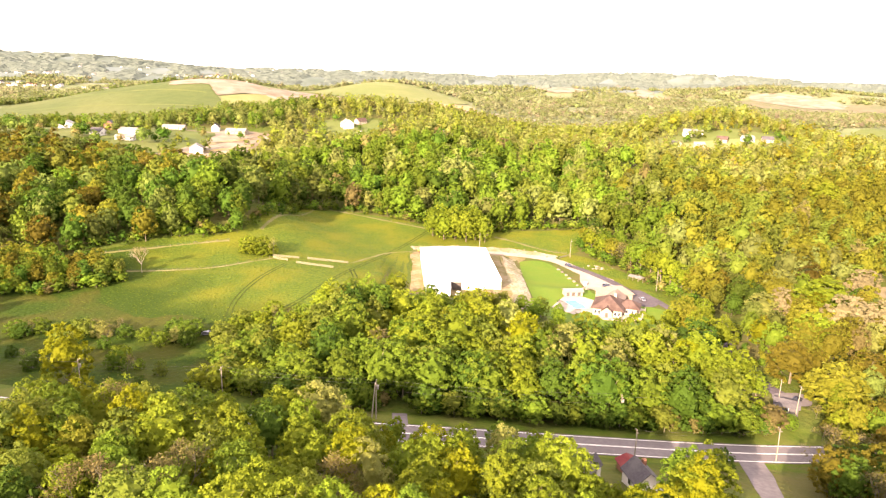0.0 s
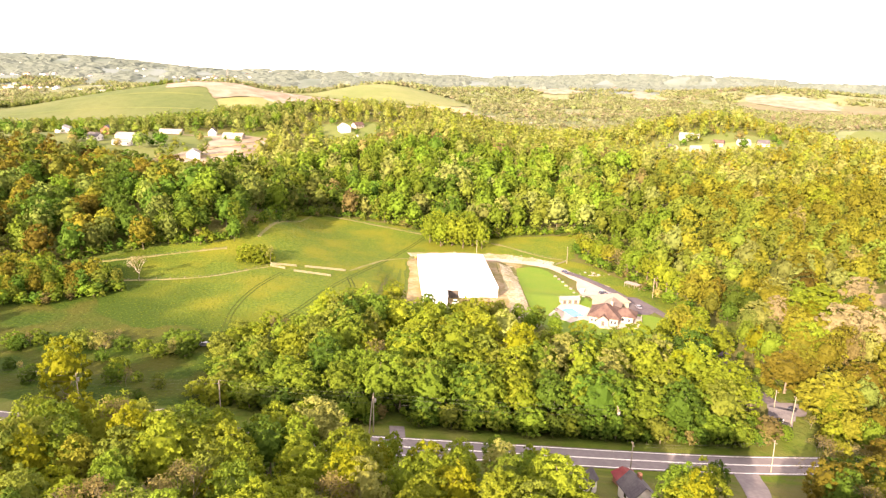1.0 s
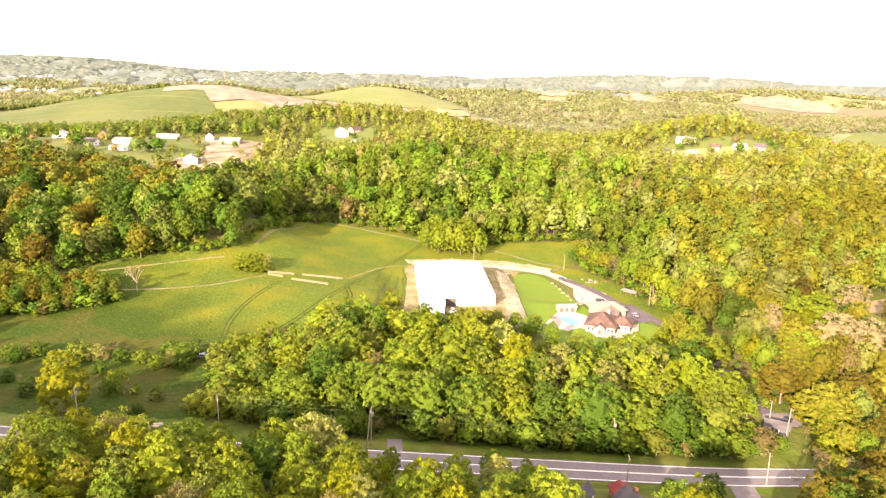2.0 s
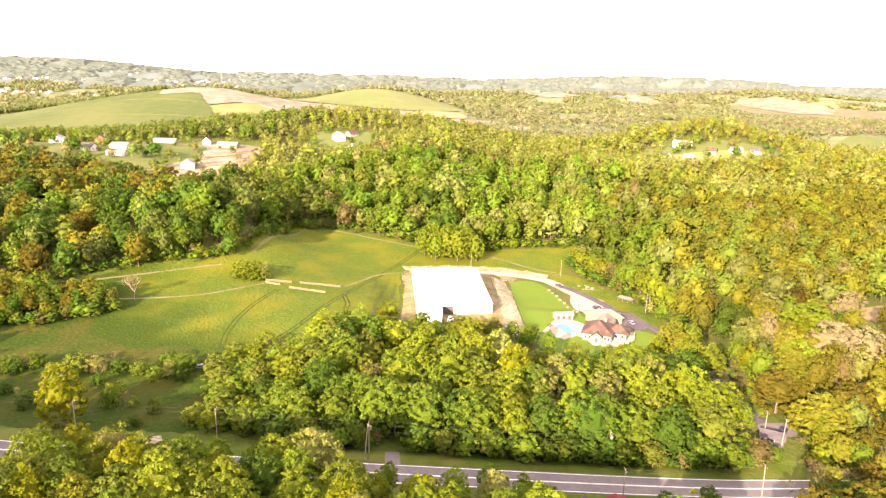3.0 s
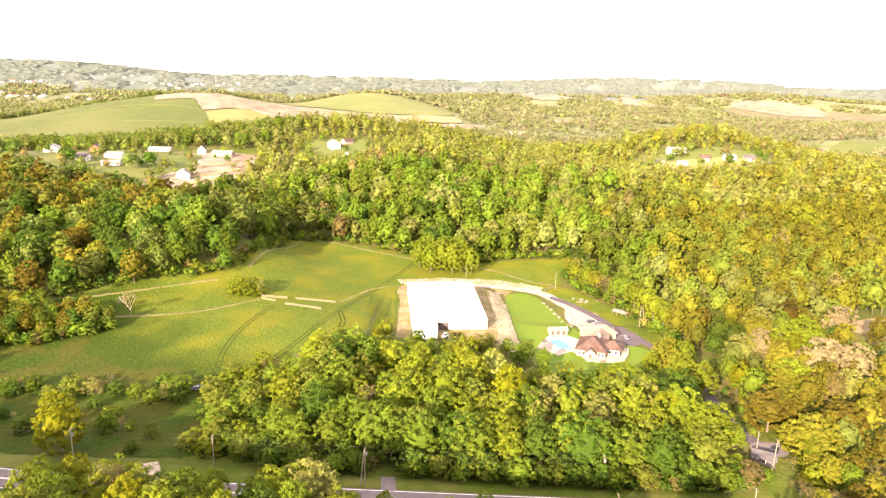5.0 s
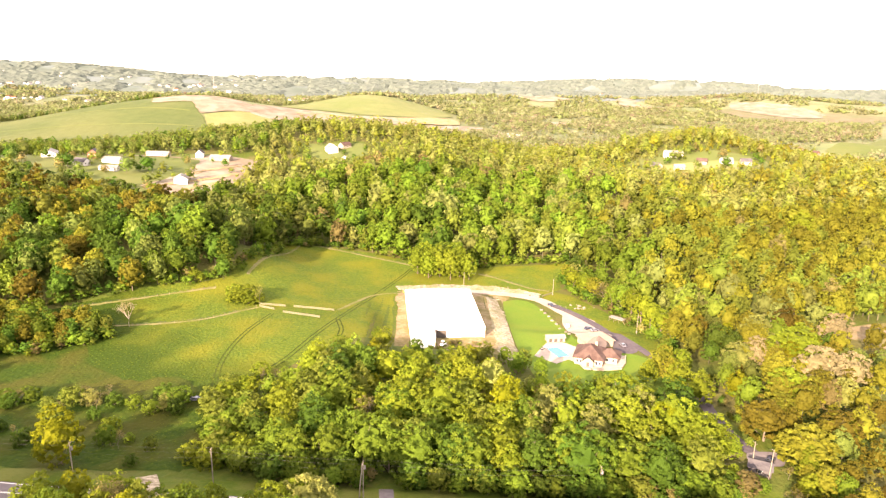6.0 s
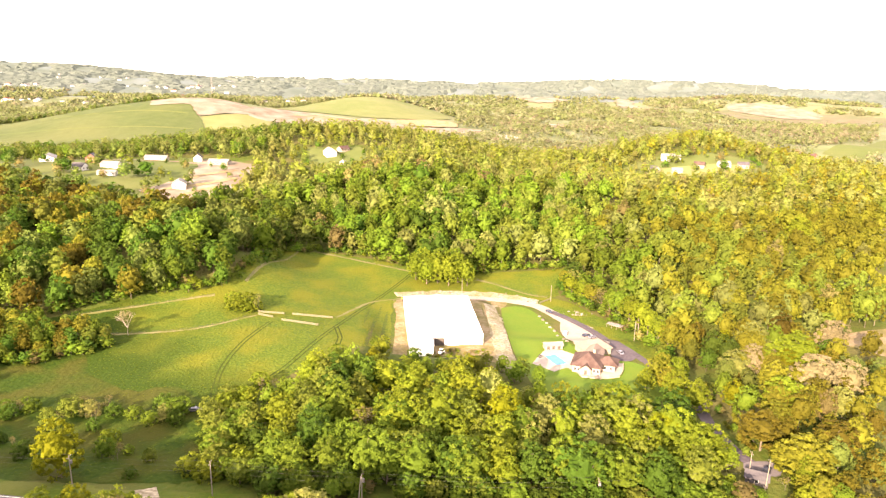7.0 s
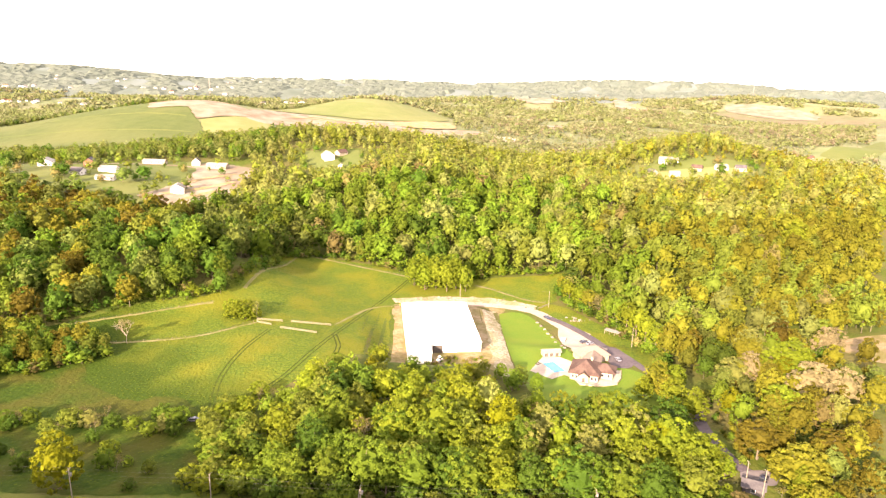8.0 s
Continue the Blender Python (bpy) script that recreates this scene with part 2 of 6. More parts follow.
CAR_DARK = surface("dark_blue_car_paint", (0.03, 0.035, 0.06), (0.04, 0.045, 0.07), 1.0, rough=0.25, spec=0.6)
CAR_GREY = surface("grey_car_paint", (0.11, 0.11, 0.14), (0.13, 0.13, 0.16), 1.0, rough=0.3, spec=0.6)
CAR_WHITE = surface("white_car_paint", (0.75, 0.75, 0.75), (0.7, 0.7, 0.7), 1.0, rough=0.3, spec=0.6)
GLASS = surface("window_glass", (0.03, 0.035, 0.04), (0.05, 0.055, 0.06), 0.8, rough=0.08, spec=0.8)
# the brown shingle, paled for the sun falling on garage and link
SUNLIT_ROOF = surface("sunlit_brown_shingle", (0.19, 0.145, 0.12), (0.15, 0.115, 0.095), 2.2, rough=0.9, bump=0.4, c3=(0.2, 0.15, 0.125), scale3=0.3, amount3=0.6)
WATER = surface("pool_water", (0.02, 0.16, 0.26), (0.03, 0.19, 0.30), 0.6, rough=0.2, bump=0.05, spec=0.2)

# ---- the land ----
# the lie of the land: smooth hills (centre x, y, radii x, y, height) over a valley floor
BASE = 2.4
HILLS = [
    (-48, 33, 145, 96, 19.2), (-51, -148, 344, 149, 35.0), (-219, 392, 122, 84, 23.0), (-125, 395, 45, 38, 14.0),
    (-378, 640, 237, 150, 24.0), (-127, 882, 210, 140, 38.8), (345, 858, 110, 133, 36.7), (543, 630, 200, 155, 17.1),
    (-416, 1342, 176, 252, 50.9), (-147, 1701, 178, 252, 49.3), (684, 1147, 139, 60, 13.6), (1253, 2294, 516, 314, 19.6),
    (52, 384, 367, 208, -18.6), (180, 166, 118, 45, -11.1), (-47, 294, 87, 73, 10.4), (169, 556, 61, 153, 20.3),
    (-1221, 536, 707, 451, 5.0), (-894, 104, 566, 484, 24.1), (6, 653, 87, 168, 21.5),
    (-610, 1275, 150, 220, 25.0), (-400, 1285, 120, 180, 5.0), (-95, 1690, 240, 240, 5.0), (-50, 1950, 190, 150, 26.0), (-105, 1350, 130, 110, 7.0),
]
# levelled yards (centre x, y, half sizes, turn in degrees, height, width of the slope around)
PADS = [(10, 338, 25, 38, 4, -7.5, 14), (78, 304, 26, 19, 0, -9.9, 12)]


def smooth(e0, e1, v):
    s = np.clip((v - e0) / (e1 - e0), 0.0, 1.0)
    return s * s * (3 - 2 * s)


def road_y(x):
    """The road's middle line across the valley."""
    x = np.clip(x, -140, 125)
    return 161.8 + 0.0007 * (x + 25) ** 2


def hill_z(x, y):
    z = np.full_like(x, BASE)
    for cx, cy, rx, ry, a in HILLS:
        z = z + a * np.exp(-((x - cx) / rx) ** 2 - ((y - cy) / ry) ** 2)
    far = np.hypot(x, y)
    roll = np.sin(x / 310 + 1.3) * np.sin(y / 270 + x / 900) + 0.6 * np.sin(x / 170 - y / 140)
    z = z + roll * 9 * smooth(1500, 2600, far)
    z = z + 6 * smooth(2400, 4700, far)
    turn = np.arctan2(x, np.maximum(y, 1.0))
    for k, (dist, height) in enumerate(((2650, 22), (3150, 34), (3750, 40), (4450, 54))):
        crest = height * (1 + 0.35 * np.sin(5 * turn + 2.1 * k) + 0.2 * np.sin(13 * turn + k) + 0.1 * np.sin(31 * turn + 3 * k))
        z = z + crest * np.exp(-((far - dist - 80 * np.sin(7 * turn + k)) / 190) ** 2)
    z = z + 78 * smooth(-0.1, -0.55, turn) * smooth(3300, 4600, far)  # a long ridge closes the west
    return z


def ground_z(x, y):
    x, y = np.asarray(x, float), np.asarray(y, float)
    z = hill_z(x, y)
    for cx, cy, hx, hy, turn, pz, skirt in PADS:
        c, s = math.cos(radians(turn)), math.sin(radians(turn))
        u, v = (x - cx) * c + (y - cy) * s, -(x - cx) * s + (y - cy) * c
        d = np.hypot(np.maximum(np.abs(u) - hx, 0), np.maximum(np.abs(v) - hy, 0))
        k = 1 - smooth(0, skirt, d)
        z = z * (1 - k) + pz * k
    k = 1 - smooth(5.5, 15, np.abs(y - road_y(x)))
    grade = hill_z(x, road_y(x))
    return z * (1 - k) + grade * k


def gz(x, y):
    return float(ground_z(np.array([x]), np.array([y]))[0])


def mesh_from(name, verts, faces, mats, index=None, smooth_faces=False):
    me = bpy.data.meshes.new(name)
    me.from_pydata([tuple(v) for v in verts] if not isinstance(verts, np.ndarray) else verts.tolist(), [], faces if not isinstance(faces, np.ndarray) else faces.tolist())
    for m in mats:
        me.materials.append(m)
    if index is not None:
        me.polygons.foreach_set("material_index", np.asarray(index, np.int32))
    if smooth_faces:
        me.polygons.foreach_set("use_smooth", np.ones(len(me.polygons), bool))
    me.update()
    return me


def steps(parts_of_line):
    """Coordinates along a line: (from, to, spacing) stretches."""
    out = [parts_of_line[0][0]]
    for a, b, d in parts_of_line:
        k = max(1, round(abs(b - a) / d))
        out += [a + (b - a) * (i + 1) / k for i in range(k)]
    return np.array(out)


gx = steps([(-4800, -2400, 100), (-2400, -1000, 50), (-1000, -420, 20), (-420, -180, 8), (-180, 130, 4), (130, 420, 8), (420, 1000, 20), (1000, 2400, 50), (2400, 4800, 100)])
gy = steps([(-4800, -600, 400), (-600, 80, 30), (80, 460, 4), (460, 900, 9), (900, 2000, 18), (2000, 4900, 50)])
X, Y = np.meshgrid(gx, gy)
Z = ground_z(X, Y)
nx, ny = len(gx), len(gy)
ids = np.arange(nx * ny).reshape(ny, nx)
quads = np.stack([ids[:-1, :-1], ids[:-1, 1:], ids[1:, 1:], ids[1:, :-1]], -1).reshape(-1, 4)
ground = tagged(new("ground", mesh_from("ground", np.stack([X, Y, Z], -1).reshape(-1, 3), quads, [GROUND, HAZY_LAND, HAZY_HORIZON], (Y[:-1, :-1].ravel() > 0) * ((np.hypot(X, Y)[:-1, :-1].ravel() > 950) * 1 + (np.hypot(X, Y)[:-1, :-1].ravel() > 2600) * 1), smooth_faces=True)),
                "rolling valley ground of rough grass and woodland floor", "ground", kind="structure")


def spline(points, step):
    """A smooth line through the points, in pieces of about step metres."""
    pts = [Vector((*p, 0)) for p in points]
    pts = [2 * pts[0] - pts[1]] + pts + [2 * pts[-1] - pts[-2]]
    out = []
    for i in range(1, len(pts) - 2):
        a, b, c, d = pts[i - 1:i + 3]
        k = max(1, round((c - b).length / step))
        for j in range(k):
            t = j / k
            out.append(0.5 * (2 * b + (c - a) * t + (2 * a - 5 * b + 4 * c - d) * t * t + (3 * b - a - 3 * c + d) * t ** 3))
    out.append(pts[-2])
    return [(p.x, p.y) for p in out]


def ribbon(name, points, width, material, lift, step=3.0, across=4, offset=0.0, ragged=0.0, close=False):
    """A band laid on the ground along a line; width may be a pair, from start to end."""
    line = spline(points, step)
    w0, w1 = width if isinstance(width, tuple) else (width, width)
    verts, faces = [], []
    for i, (x, y) in enumerate(line):
        a, b = line[max(0, i - 1)], line[min(len(line) - 1, i + 1)]
        d = Vector((b[0] - a[0], b[1] - a[1])).normalized()
        w = w0 + (w1 - w0) * i / (len(line) - 1)
        for j in range(across + 1):
            s = (j / across - 0.5) * w + offset
            if ragged and j in (0, across):
                s += ragged * noise.noise((x * 0.3, y * 0.3, j * 9.0))
            verts.append((x - d.y * s, y + d.x * s))
    v = np.array(verts)
    z = ground_z(v[:, 0], v[:, 1]) + lift
    n = across + 1
    for i in range(len(line) - 1):
        for j in range(across):
            faces.append((i * n + j, (i + 1) * n + j, (i + 1) * n + j + 1, i * n + j + 1))
    me = mesh_from(name, np.column_stack([v, z]), [f[::-1] for f in faces], [material], smooth_faces=True)
    return new(name, me)


def patch(name, outline, material, lift, step=4.0, ragged=0.0, curved=True):
    """A piece of ground with its own cover, bounded by a smooth closed line."""
    from mathutils import geometry
    loop = spline(list(outline) + [outline[0]], step)[:-1] if curved else list(outline)
    if ragged:
        loop = [(x + ragged * noise.noise((x * 0.2, y * 0.2, 1)), y + ragged * noise.noise((x * 0.2, y * 0.2, 7))) for x, y in loop]
    poly = np.array(loop)
    edges = [(i, (i + 1) % len(loop)) for i in range(len(loop))]
    xs, ys = np.meshgrid(np.arange(poly[:, 0].min() + step / 2, poly[:, 0].max(), step), np.arange(poly[:, 1].min() + step / 2, poly[:, 1].max(), step))
    inner = np.column_stack([xs.ravel(), ys.ravel()])
    inner = inner[inside(inner, poly)]
    pts = [Vector(p) for p in loop] + [Vector(p) for p in inner]
    vs, _, fs, *_ = geometry.delaunay_2d_cdt(pts, edges, [], 1, 1e-4)
    v = np.array([tuple(p) for p in vs])
    fs = [f if sum((v[f[k]][0] * v[f[k - 2]][1] - v[f[k]][1] * v[f[k - 2]][0]) for k in range(3)) > 0 else f[::-1] for f in fs]
    return new(name, mesh_from(name, np.column_stack([v, ground_z(v[:, 0], v[:, 1]) + lift]), fs, [material], smooth_faces=True))


def inside(p, poly):
    """Which of the points p lie inside the closed line poly."""
    r = np.zeros(len(p), bool)
    x, y = p[:, 0], p[:, 1]
    for i in range(len(poly)):
        (x0, y0), (x1, y1) = poly[i], poly[i - 1]
        c = ((y0 > y) != (y1 > y)) & (x < (x1 - x0) * (y - y0) / ((y1 - y0) or 1e-9) + x0)
        r ^= c
    return r


def setting(ob, label, category):
    return tagged(ob, label, category, kind="structure")


# fields and yards
FIELD = [(-185, 303), (-145, 339), (-112, 356), (-104, 376), (-99, 412), (-97, 468), (-62, 468), (-6, 448), (32, 441), (62, 448), (100, 452), (104, 438), (90, 420), (84, 404), (66, 396), (28, 395), (-14, 384), (-14, 300),
         (-30, 290), (-45, 270), (-58, 250), (-72, 232), (-66, 205), (-70, 183), (-130, 184), (-190, 205), (-200, 260)]
setting(patch("meadow", FIELD, MEADOW, 0.06, ragged=2.0), "uneven hay meadow with tufted grass, shade coloured into its near left", "meadow")
setting(patch("shaded_rough_grass", [(-72, 181), (-66, 205), (-74, 228), (-84, 238), (-96, 248), (-112, 244), (-124, 252), (-136, 260), (-142, 274), (-152, 286), (-170, 288), (-190, 278), (-230, 226), (-230, 186), (-130, 182)], ROUGH, 0.12, ragged=3.0), "rough grass coloured dark for its shade, between hedge line and road", "rough grass")
setting(patch("lawn", [(47, 382), (56, 386), (64, 381), (69.5, 364), (73, 347), (75, 334), (76, 318), (80, 316), (96, 302), (104, 296), (110, 284), (112, 262), (92, 256), (72, 256), (50, 264), (47, 284), (45.5, 300), (45, 330), (45.5, 360)], LAWN, 0.1, step=3), "bright green mown lawn between barn, drive and house", "lawn")
setting(patch("drive_verge", [(78, 403), (90, 394), (100, 374), (110, 351), (115, 336), (118, 312), (121, 288), (113, 284), (106, 300), (100, 320), (94, 346), (84, 368), (72, 391)], MEADOW, 0.09, step=3, ragged=0.8), "grass verge between drive and woods", "verge")
setting(patch("barn_yard", [(-15, 300), (-14, 350), (-16, 388), (0, 398), (34, 402), (52, 394), (46, 376), (42, 340), (45, 288), (34, 290), (24, 300), (10, 292), (-8, 290)], DIRT, 0.05, step=3, ragged=1.5), "bare trodden dirt yard round the barn", "yard")
setting(ribbon("gravel_bank", [(41, 386), (40.6, 358), (40, 328), (39.8, 302), (40, 284)], 9.0, GRAVEL, 0.14, ragged=1.4, across=6), "grey gravel bank beside the barn", "gravel")
setting(ribbon("gravel_strip", [(-16, 394), (10, 402), (36, 405), (58, 401), (70, 394)], 9.0, GRAVEL, 0.1, ragged=2.2, across=6), "stony bare strip behind the barn", "gravel")
setting(ribbon("farm_drive", [(-10, 391), (20, 397), (48, 396), (66, 390), (74, 380), (82, 363), (91, 349)], (5.0, 9.0), DRIVE, 0.12, ragged=0.5), "pale concrete drive curving to the barn", "drive")
setting(patch("parking_court", [(79, 364), (88, 355), (94, 340), (97, 326), (92, 317), (81, 317), (76.5, 330), (75.5, 346)], DRIVE, 0.15, step=3), "pale parking court beside the house", "drive")
setting(ribbon("asphalt_drive", [(76, 378), (84, 366), (93, 346), (99.5, 322), (104.7, 308), (109, 296), (115, 280), (118, 264), (114, 250), (112, 236), (113, 218), (117, 207)], 5.0, DARK_ASPHALT, 0.19), "dark asphalt drive leading into the woods", "drive")
setting(patch("house_court", [(92.5, 319), (99, 323), (105, 308), (100, 300), (93, 303)], DARK_ASPHALT, 0.22, step=3), "dark asphalt turning court beside the house", "drive")

setting(patch("lane_court", [(112, 203.5), (113, 209.5), (124, 210.5), (123, 203)], ASPHALT, 0.24, step=3), "pale gravel court at the lane's end", "drive")

# the road, its paint and side drives
road_line = [(x, float(road_y(np.array(x)))) for x in range(-330, 331, 22)]
road = setting(ribbon("road", road_line, 9.4, ASPHALT, 0.10, across=6), "two-lane grey asphalt road across the valley", "road")
for off, w in ((4.1, 0.22), (-4.1, 0.22)):
    setting(ribbon("edge_line", road_line, w, LINE, 0.125, across=1, offset=off), "white painted edge line", "marking")
for off in (0.16, -0.16):
    setting(ribbon("centre_line", road_line, 0.16, LINE, 0.125, across=1, offset=off), "pale painted double centre line", "marking")
setting(ribbon("far_verge", [(x, y + 9.6) for x, y in road_line], 9.0, VERGE, 0.05, ragged=1.2), "shaded grass verge along the road", "verge")
setting(ribbon("near_verge", [(x, y - 7.6) for x, y in road_line], 5.0, VERGE, 0.05, ragged=1.2), "shaded grass verge along the road", "verge")
setting(ribbon("gravel_apron", [(-9.2, 166), (-9.6, 170), (-10, 175)], 4.2, ASPHALT, 0.13), "short gravel field entrance off the road", "drive")
setting(ribbon("side_drive", [(87, 167), (86, 160), (83, 150), (80, 136), (80, 115)], (7.5, 4.0), ASPHALT, 0.11), "narrow asphalt side drive joining the road", "drive")
setting(ribbon("west_apron", [(-74, 164), (-76, 170), (-80, 178)], 6.0, GRAVEL, 0.13), "gravel field entrance off the road", "drive")

# wheel ruts and worn lines in the meadow
for track in ([(-74, 319), (-80, 290), (-82, 266), (-80, 246), (-76, 229)], [(-6, 438), (-20, 400), (-32, 360), (-42, 316), (-54, 271), (-60, 256)], [(-42, 317), (-38, 300), (-38, 290)]):
    for off in (-0.9, 0.9):
        setting(ribbon("wheel_rut", track, 0.7, RUT, 0.09, across=1, offset=off, ragged=0.2), "dark wheel rut pressed into the meadow", "track")
for line in ([(-171, 313), (-140, 330), (-110, 348)], [(-163, 297), (-134, 299.5), (-105, 307.5), (-83, 328)], [(-98.3, 368), (-94, 403), (-90, 440), (-87, 470)], [(-87, 470), (-74.7, 469), (-38, 452), (-7.6, 438.5)], [(36, 430), (47, 424), (66, 408.5), (78, 403)], [(-14, 384), (-30, 372), (-44, 334)]):
    setting(ribbon("worn_line", line, 1.7, PATH, 0.1, across=2, ragged=0.7), "pale worn grass strip along the fence", "path")

# clearings and fields on the hills behind
setting(patch("hilltop_yard", [(-470, 610), (-400, 560), (-300, 548), (-205, 536), (-172, 545), (-166, 640), (-176, 722), (-240, 752), (-320, 745), (-420, 716), (-480, 660)], PALE_GRASS, 0.3, step=10, ragged=4), "grassy hilltop with scattered homes and yards", "clearing")
setting(patch("dirt_yard", [(-246, 588), (-215, 560), (-190, 546), (-176, 600), (-172, 690), (-182, 728), (-236, 742), (-230, 690), (-226, 640)], SAND, 0.5, step=10, ragged=5), "bare pale earth of a hilltop work yard", "yard")
setting(ribbon("hilltop_lane", [(-420, 705), (-340, 728), (-280, 728), (-236, 720), (-186, 716)], 6.0, SAND, 0.6, ragged=1.0), "pale dirt lane along the hilltop homes", "lane")
setting(patch("farm_clearing", [(-135, 800), (-70, 800), (-66, 728), (-84, 718), (-128, 735)], PALE_GRASS, 0.4, step=10, ragged=4), "grass clearing round a hilltop house", "clearing")
setting(patch("right_clearing", [(236, 800), (285, 818), (380, 780), (372, 738), (300, 728), (250, 745)], PALE_GRASS, 0.4, step=10, ragged=5), "grass clearing with houses on the wooded hill", "clearing")
setting(patch("right_dirt", [(250, 775), (290, 770), (360, 758), (368, 742), (300, 734), (256, 750)], STRAW_GRASS, 0.6, step=8, ragged=6), "pale worn grass between the hill homes", "yard")
setting(patch("east_field", [(214, 333), (252, 346), (330, 352), (340, 318), (240, 306), (222, 318)], DIRT, 0.2, step=5, ragged=2), "bare earth and grass clearing in the woods", "clearing")
setting(patch("far_east_field", [(640, 1085), (695, 1140), (800, 1240), (949, 1397), (880, 1280), (775, 1125), (657, 1020)], PALE_GRASS, 1.0, step=18, ragged=6), "far pale green hill field", "field")
setting(ribbon("far_east_lane", [(640, 1050), (600, 1010), (560, 960), (510, 890), (470, 820), (428, 746)], 13, HAY, 0.8, step=12, ragged=7), "worn pale track below the far field", "lane")
for bank in ([(-226, 600), (-212, 618), (-196, 640), (-182, 668)], [(-206, 592), (-196, 612), (-184, 634)], [(-222, 640), (-212, 668), (-190, 700)], [(-190, 560), (-186, 590), (-182, 610)]):
    setting(ribbon("soil_bank", bank, 6.0, MUD, 0.9, ragged=3.0), "brown heaped soil bank across the work yard", "bank")
setting(patch("green_hill_field", [(-980, 1080), (-860, 940), (-640, 915), (-440, 930), (-330, 985), (-345, 1100), (-375, 1172), (-392, 1207), (-412, 1243), (-440, 1300), (-500, 1340), (-600, 1360), (-720, 1340), (-830, 1290), (-930, 1210)], HILL_GRASS, 1.0, step=16, ragged=6), "broad green hayfield over a rounded hill", "field")
for row in ([(-800, 1010), (-700, 1040), (-560, 1085), (-440, 1100), (-365, 1105)], [(-720, 1150), (-600, 1180), (-500, 1195), (-400, 1190)], [(-850, 1120), (-760, 1180), (-640, 1230), (-520, 1245)]):
    setting(ribbon("mown_line", row, 6.0, PALE_GRASS, 1.25, step=14, ragged=4.0), "pale mown line across the hayfield", "path")
setting(patch("pale_hill_strip", [(-374, 1178), (-340, 1228), (-312, 1262), (-268, 1240), (-262, 1170), (-290, 1090), (-335, 1040), (-347, 1110)], STRAW_GRASS, 1.4, step=16, ragged=4), "pale yellow-green mown strip on the hill", "field")
setting(patch("crest_strip", [(-500, 1300), (-480, 1236), (-446, 1243), (-416, 1247), (-403, 1224), (-378, 1184), (-345, 1229), (-314, 1262), (-318, 1310), (-360, 1345), (-430, 1350)], SAND, 1.9, step=12, ragged=5), "pale bare earth along the hill crest", "earthworks")
setting(patch("stripped_ground", [(-330, 1340), (-283, 1417), (-218, 1440), (-146, 1412), (-67, 1442), (-51, 1402), (-8, 1383), (80, 1442), (130, 1430), (110, 1360), (67, 1330), (13, 1246), (-50, 1270), (-138, 1290), (-200, 1285), (-265, 1250), (-312, 1250)], SAND, 1.6, step=14, ragged=9), "pale stripped ground of an earthworks", "earthworks")
for heap in ([(-255, 1360), (-215, 1382), (-170, 1378)], [(-230, 1412), (-180, 1400), (-130, 1388)], [(20, 1300), (45, 1330), (75, 1350)]):
    setting(ribbon("soil_heap", heap, 14.0, MUD, 2.4, step=10, ragged=6.0), "brown soil heaped on the earthworks", "earthworks")
setting(patch("soil_slope", [(-59, 1446), (15, 1517), (62, 1540), (72, 1470), (62, 1445), (-8, 1400), (-48, 1396)], MUD, 2.2, step=12, ragged=6), "brown soil slope below the far field", "earthworks")
setting(patch("far_hill_field", [(-300, 1424), (-306, 1540), (-262, 1640), (-193, 1700), (-120, 1720), (-50, 1725), (10, 1710), (48, 1670), (60, 1610), (20, 1525), (-57, 1470), (-125, 1440), (-173, 1450), (-244, 1456)], CUT_GRASS, 1.4, step=16, ragged=7), "pale green field on a far hilltop", "field")
setting(patch("far_cut", [(965, 2218), (1020, 2290), (1117, 2250), (1167, 2190), (1205, 2095), (1168, 2030), (1076, 2050), (1016, 2110)], SAND, 2.0, step=25, ragged=22), "bare pinkish cutting in a far hillside", "earthworks")
setting(patch("cut_slope", [(905, 2150), (965, 2200), (1010, 2100), (1076, 2040), (1170, 2020), (1215, 2090), (1320, 2000), (1330, 1860), (1200, 1840), (1050, 1900), (960, 2000)], RUSSET, 1.6, step=25, ragged=25), "russet scrub below the far cutting", "scrub")
setting(patch("far_cut_upper", [(742, 2254), (692, 2407), (700, 2560), (740, 2640), (752, 2520), (741, 2380), (800, 2216)], SAND, 2.5, step=22, ragged=18), "bare cutting on a far hillside", "earthworks")
setting(patch("valley_clearing", [(380, 2900), (461, 2700), (530, 2588), (419, 2545), (350, 2610)], SAND, 2.5, step=25, ragged=20), "pale bare ground in the far valley", "clearing")
setting(patch("valley_yard", [(287, 1668), (345, 1668), (334, 1592), (272, 1580)], SAND, 1.8, step=14, ragged=8), "pale yard among the far woods", "clearing")
setting(patch("valley_lot", [(135, 1362), (170, 1340), (205, 1295), (160, 1258), (138, 1300)], CONCRETE, 1.4, step=12, ragged=6), "pale lot among the woods beyond the ridge", "clearing")
setting(patch("east_clearing", [(584, 1034), (630, 1072), (690, 1082), (650, 1022), (590, 975), (536, 930), (548, 980)], STRAW_GRASS, 1.0, step=12, ragged=6), "straw-coloured clearing below the far east field", "clearing")

# ---- trees ----
rng = np.random.default_rng(7)


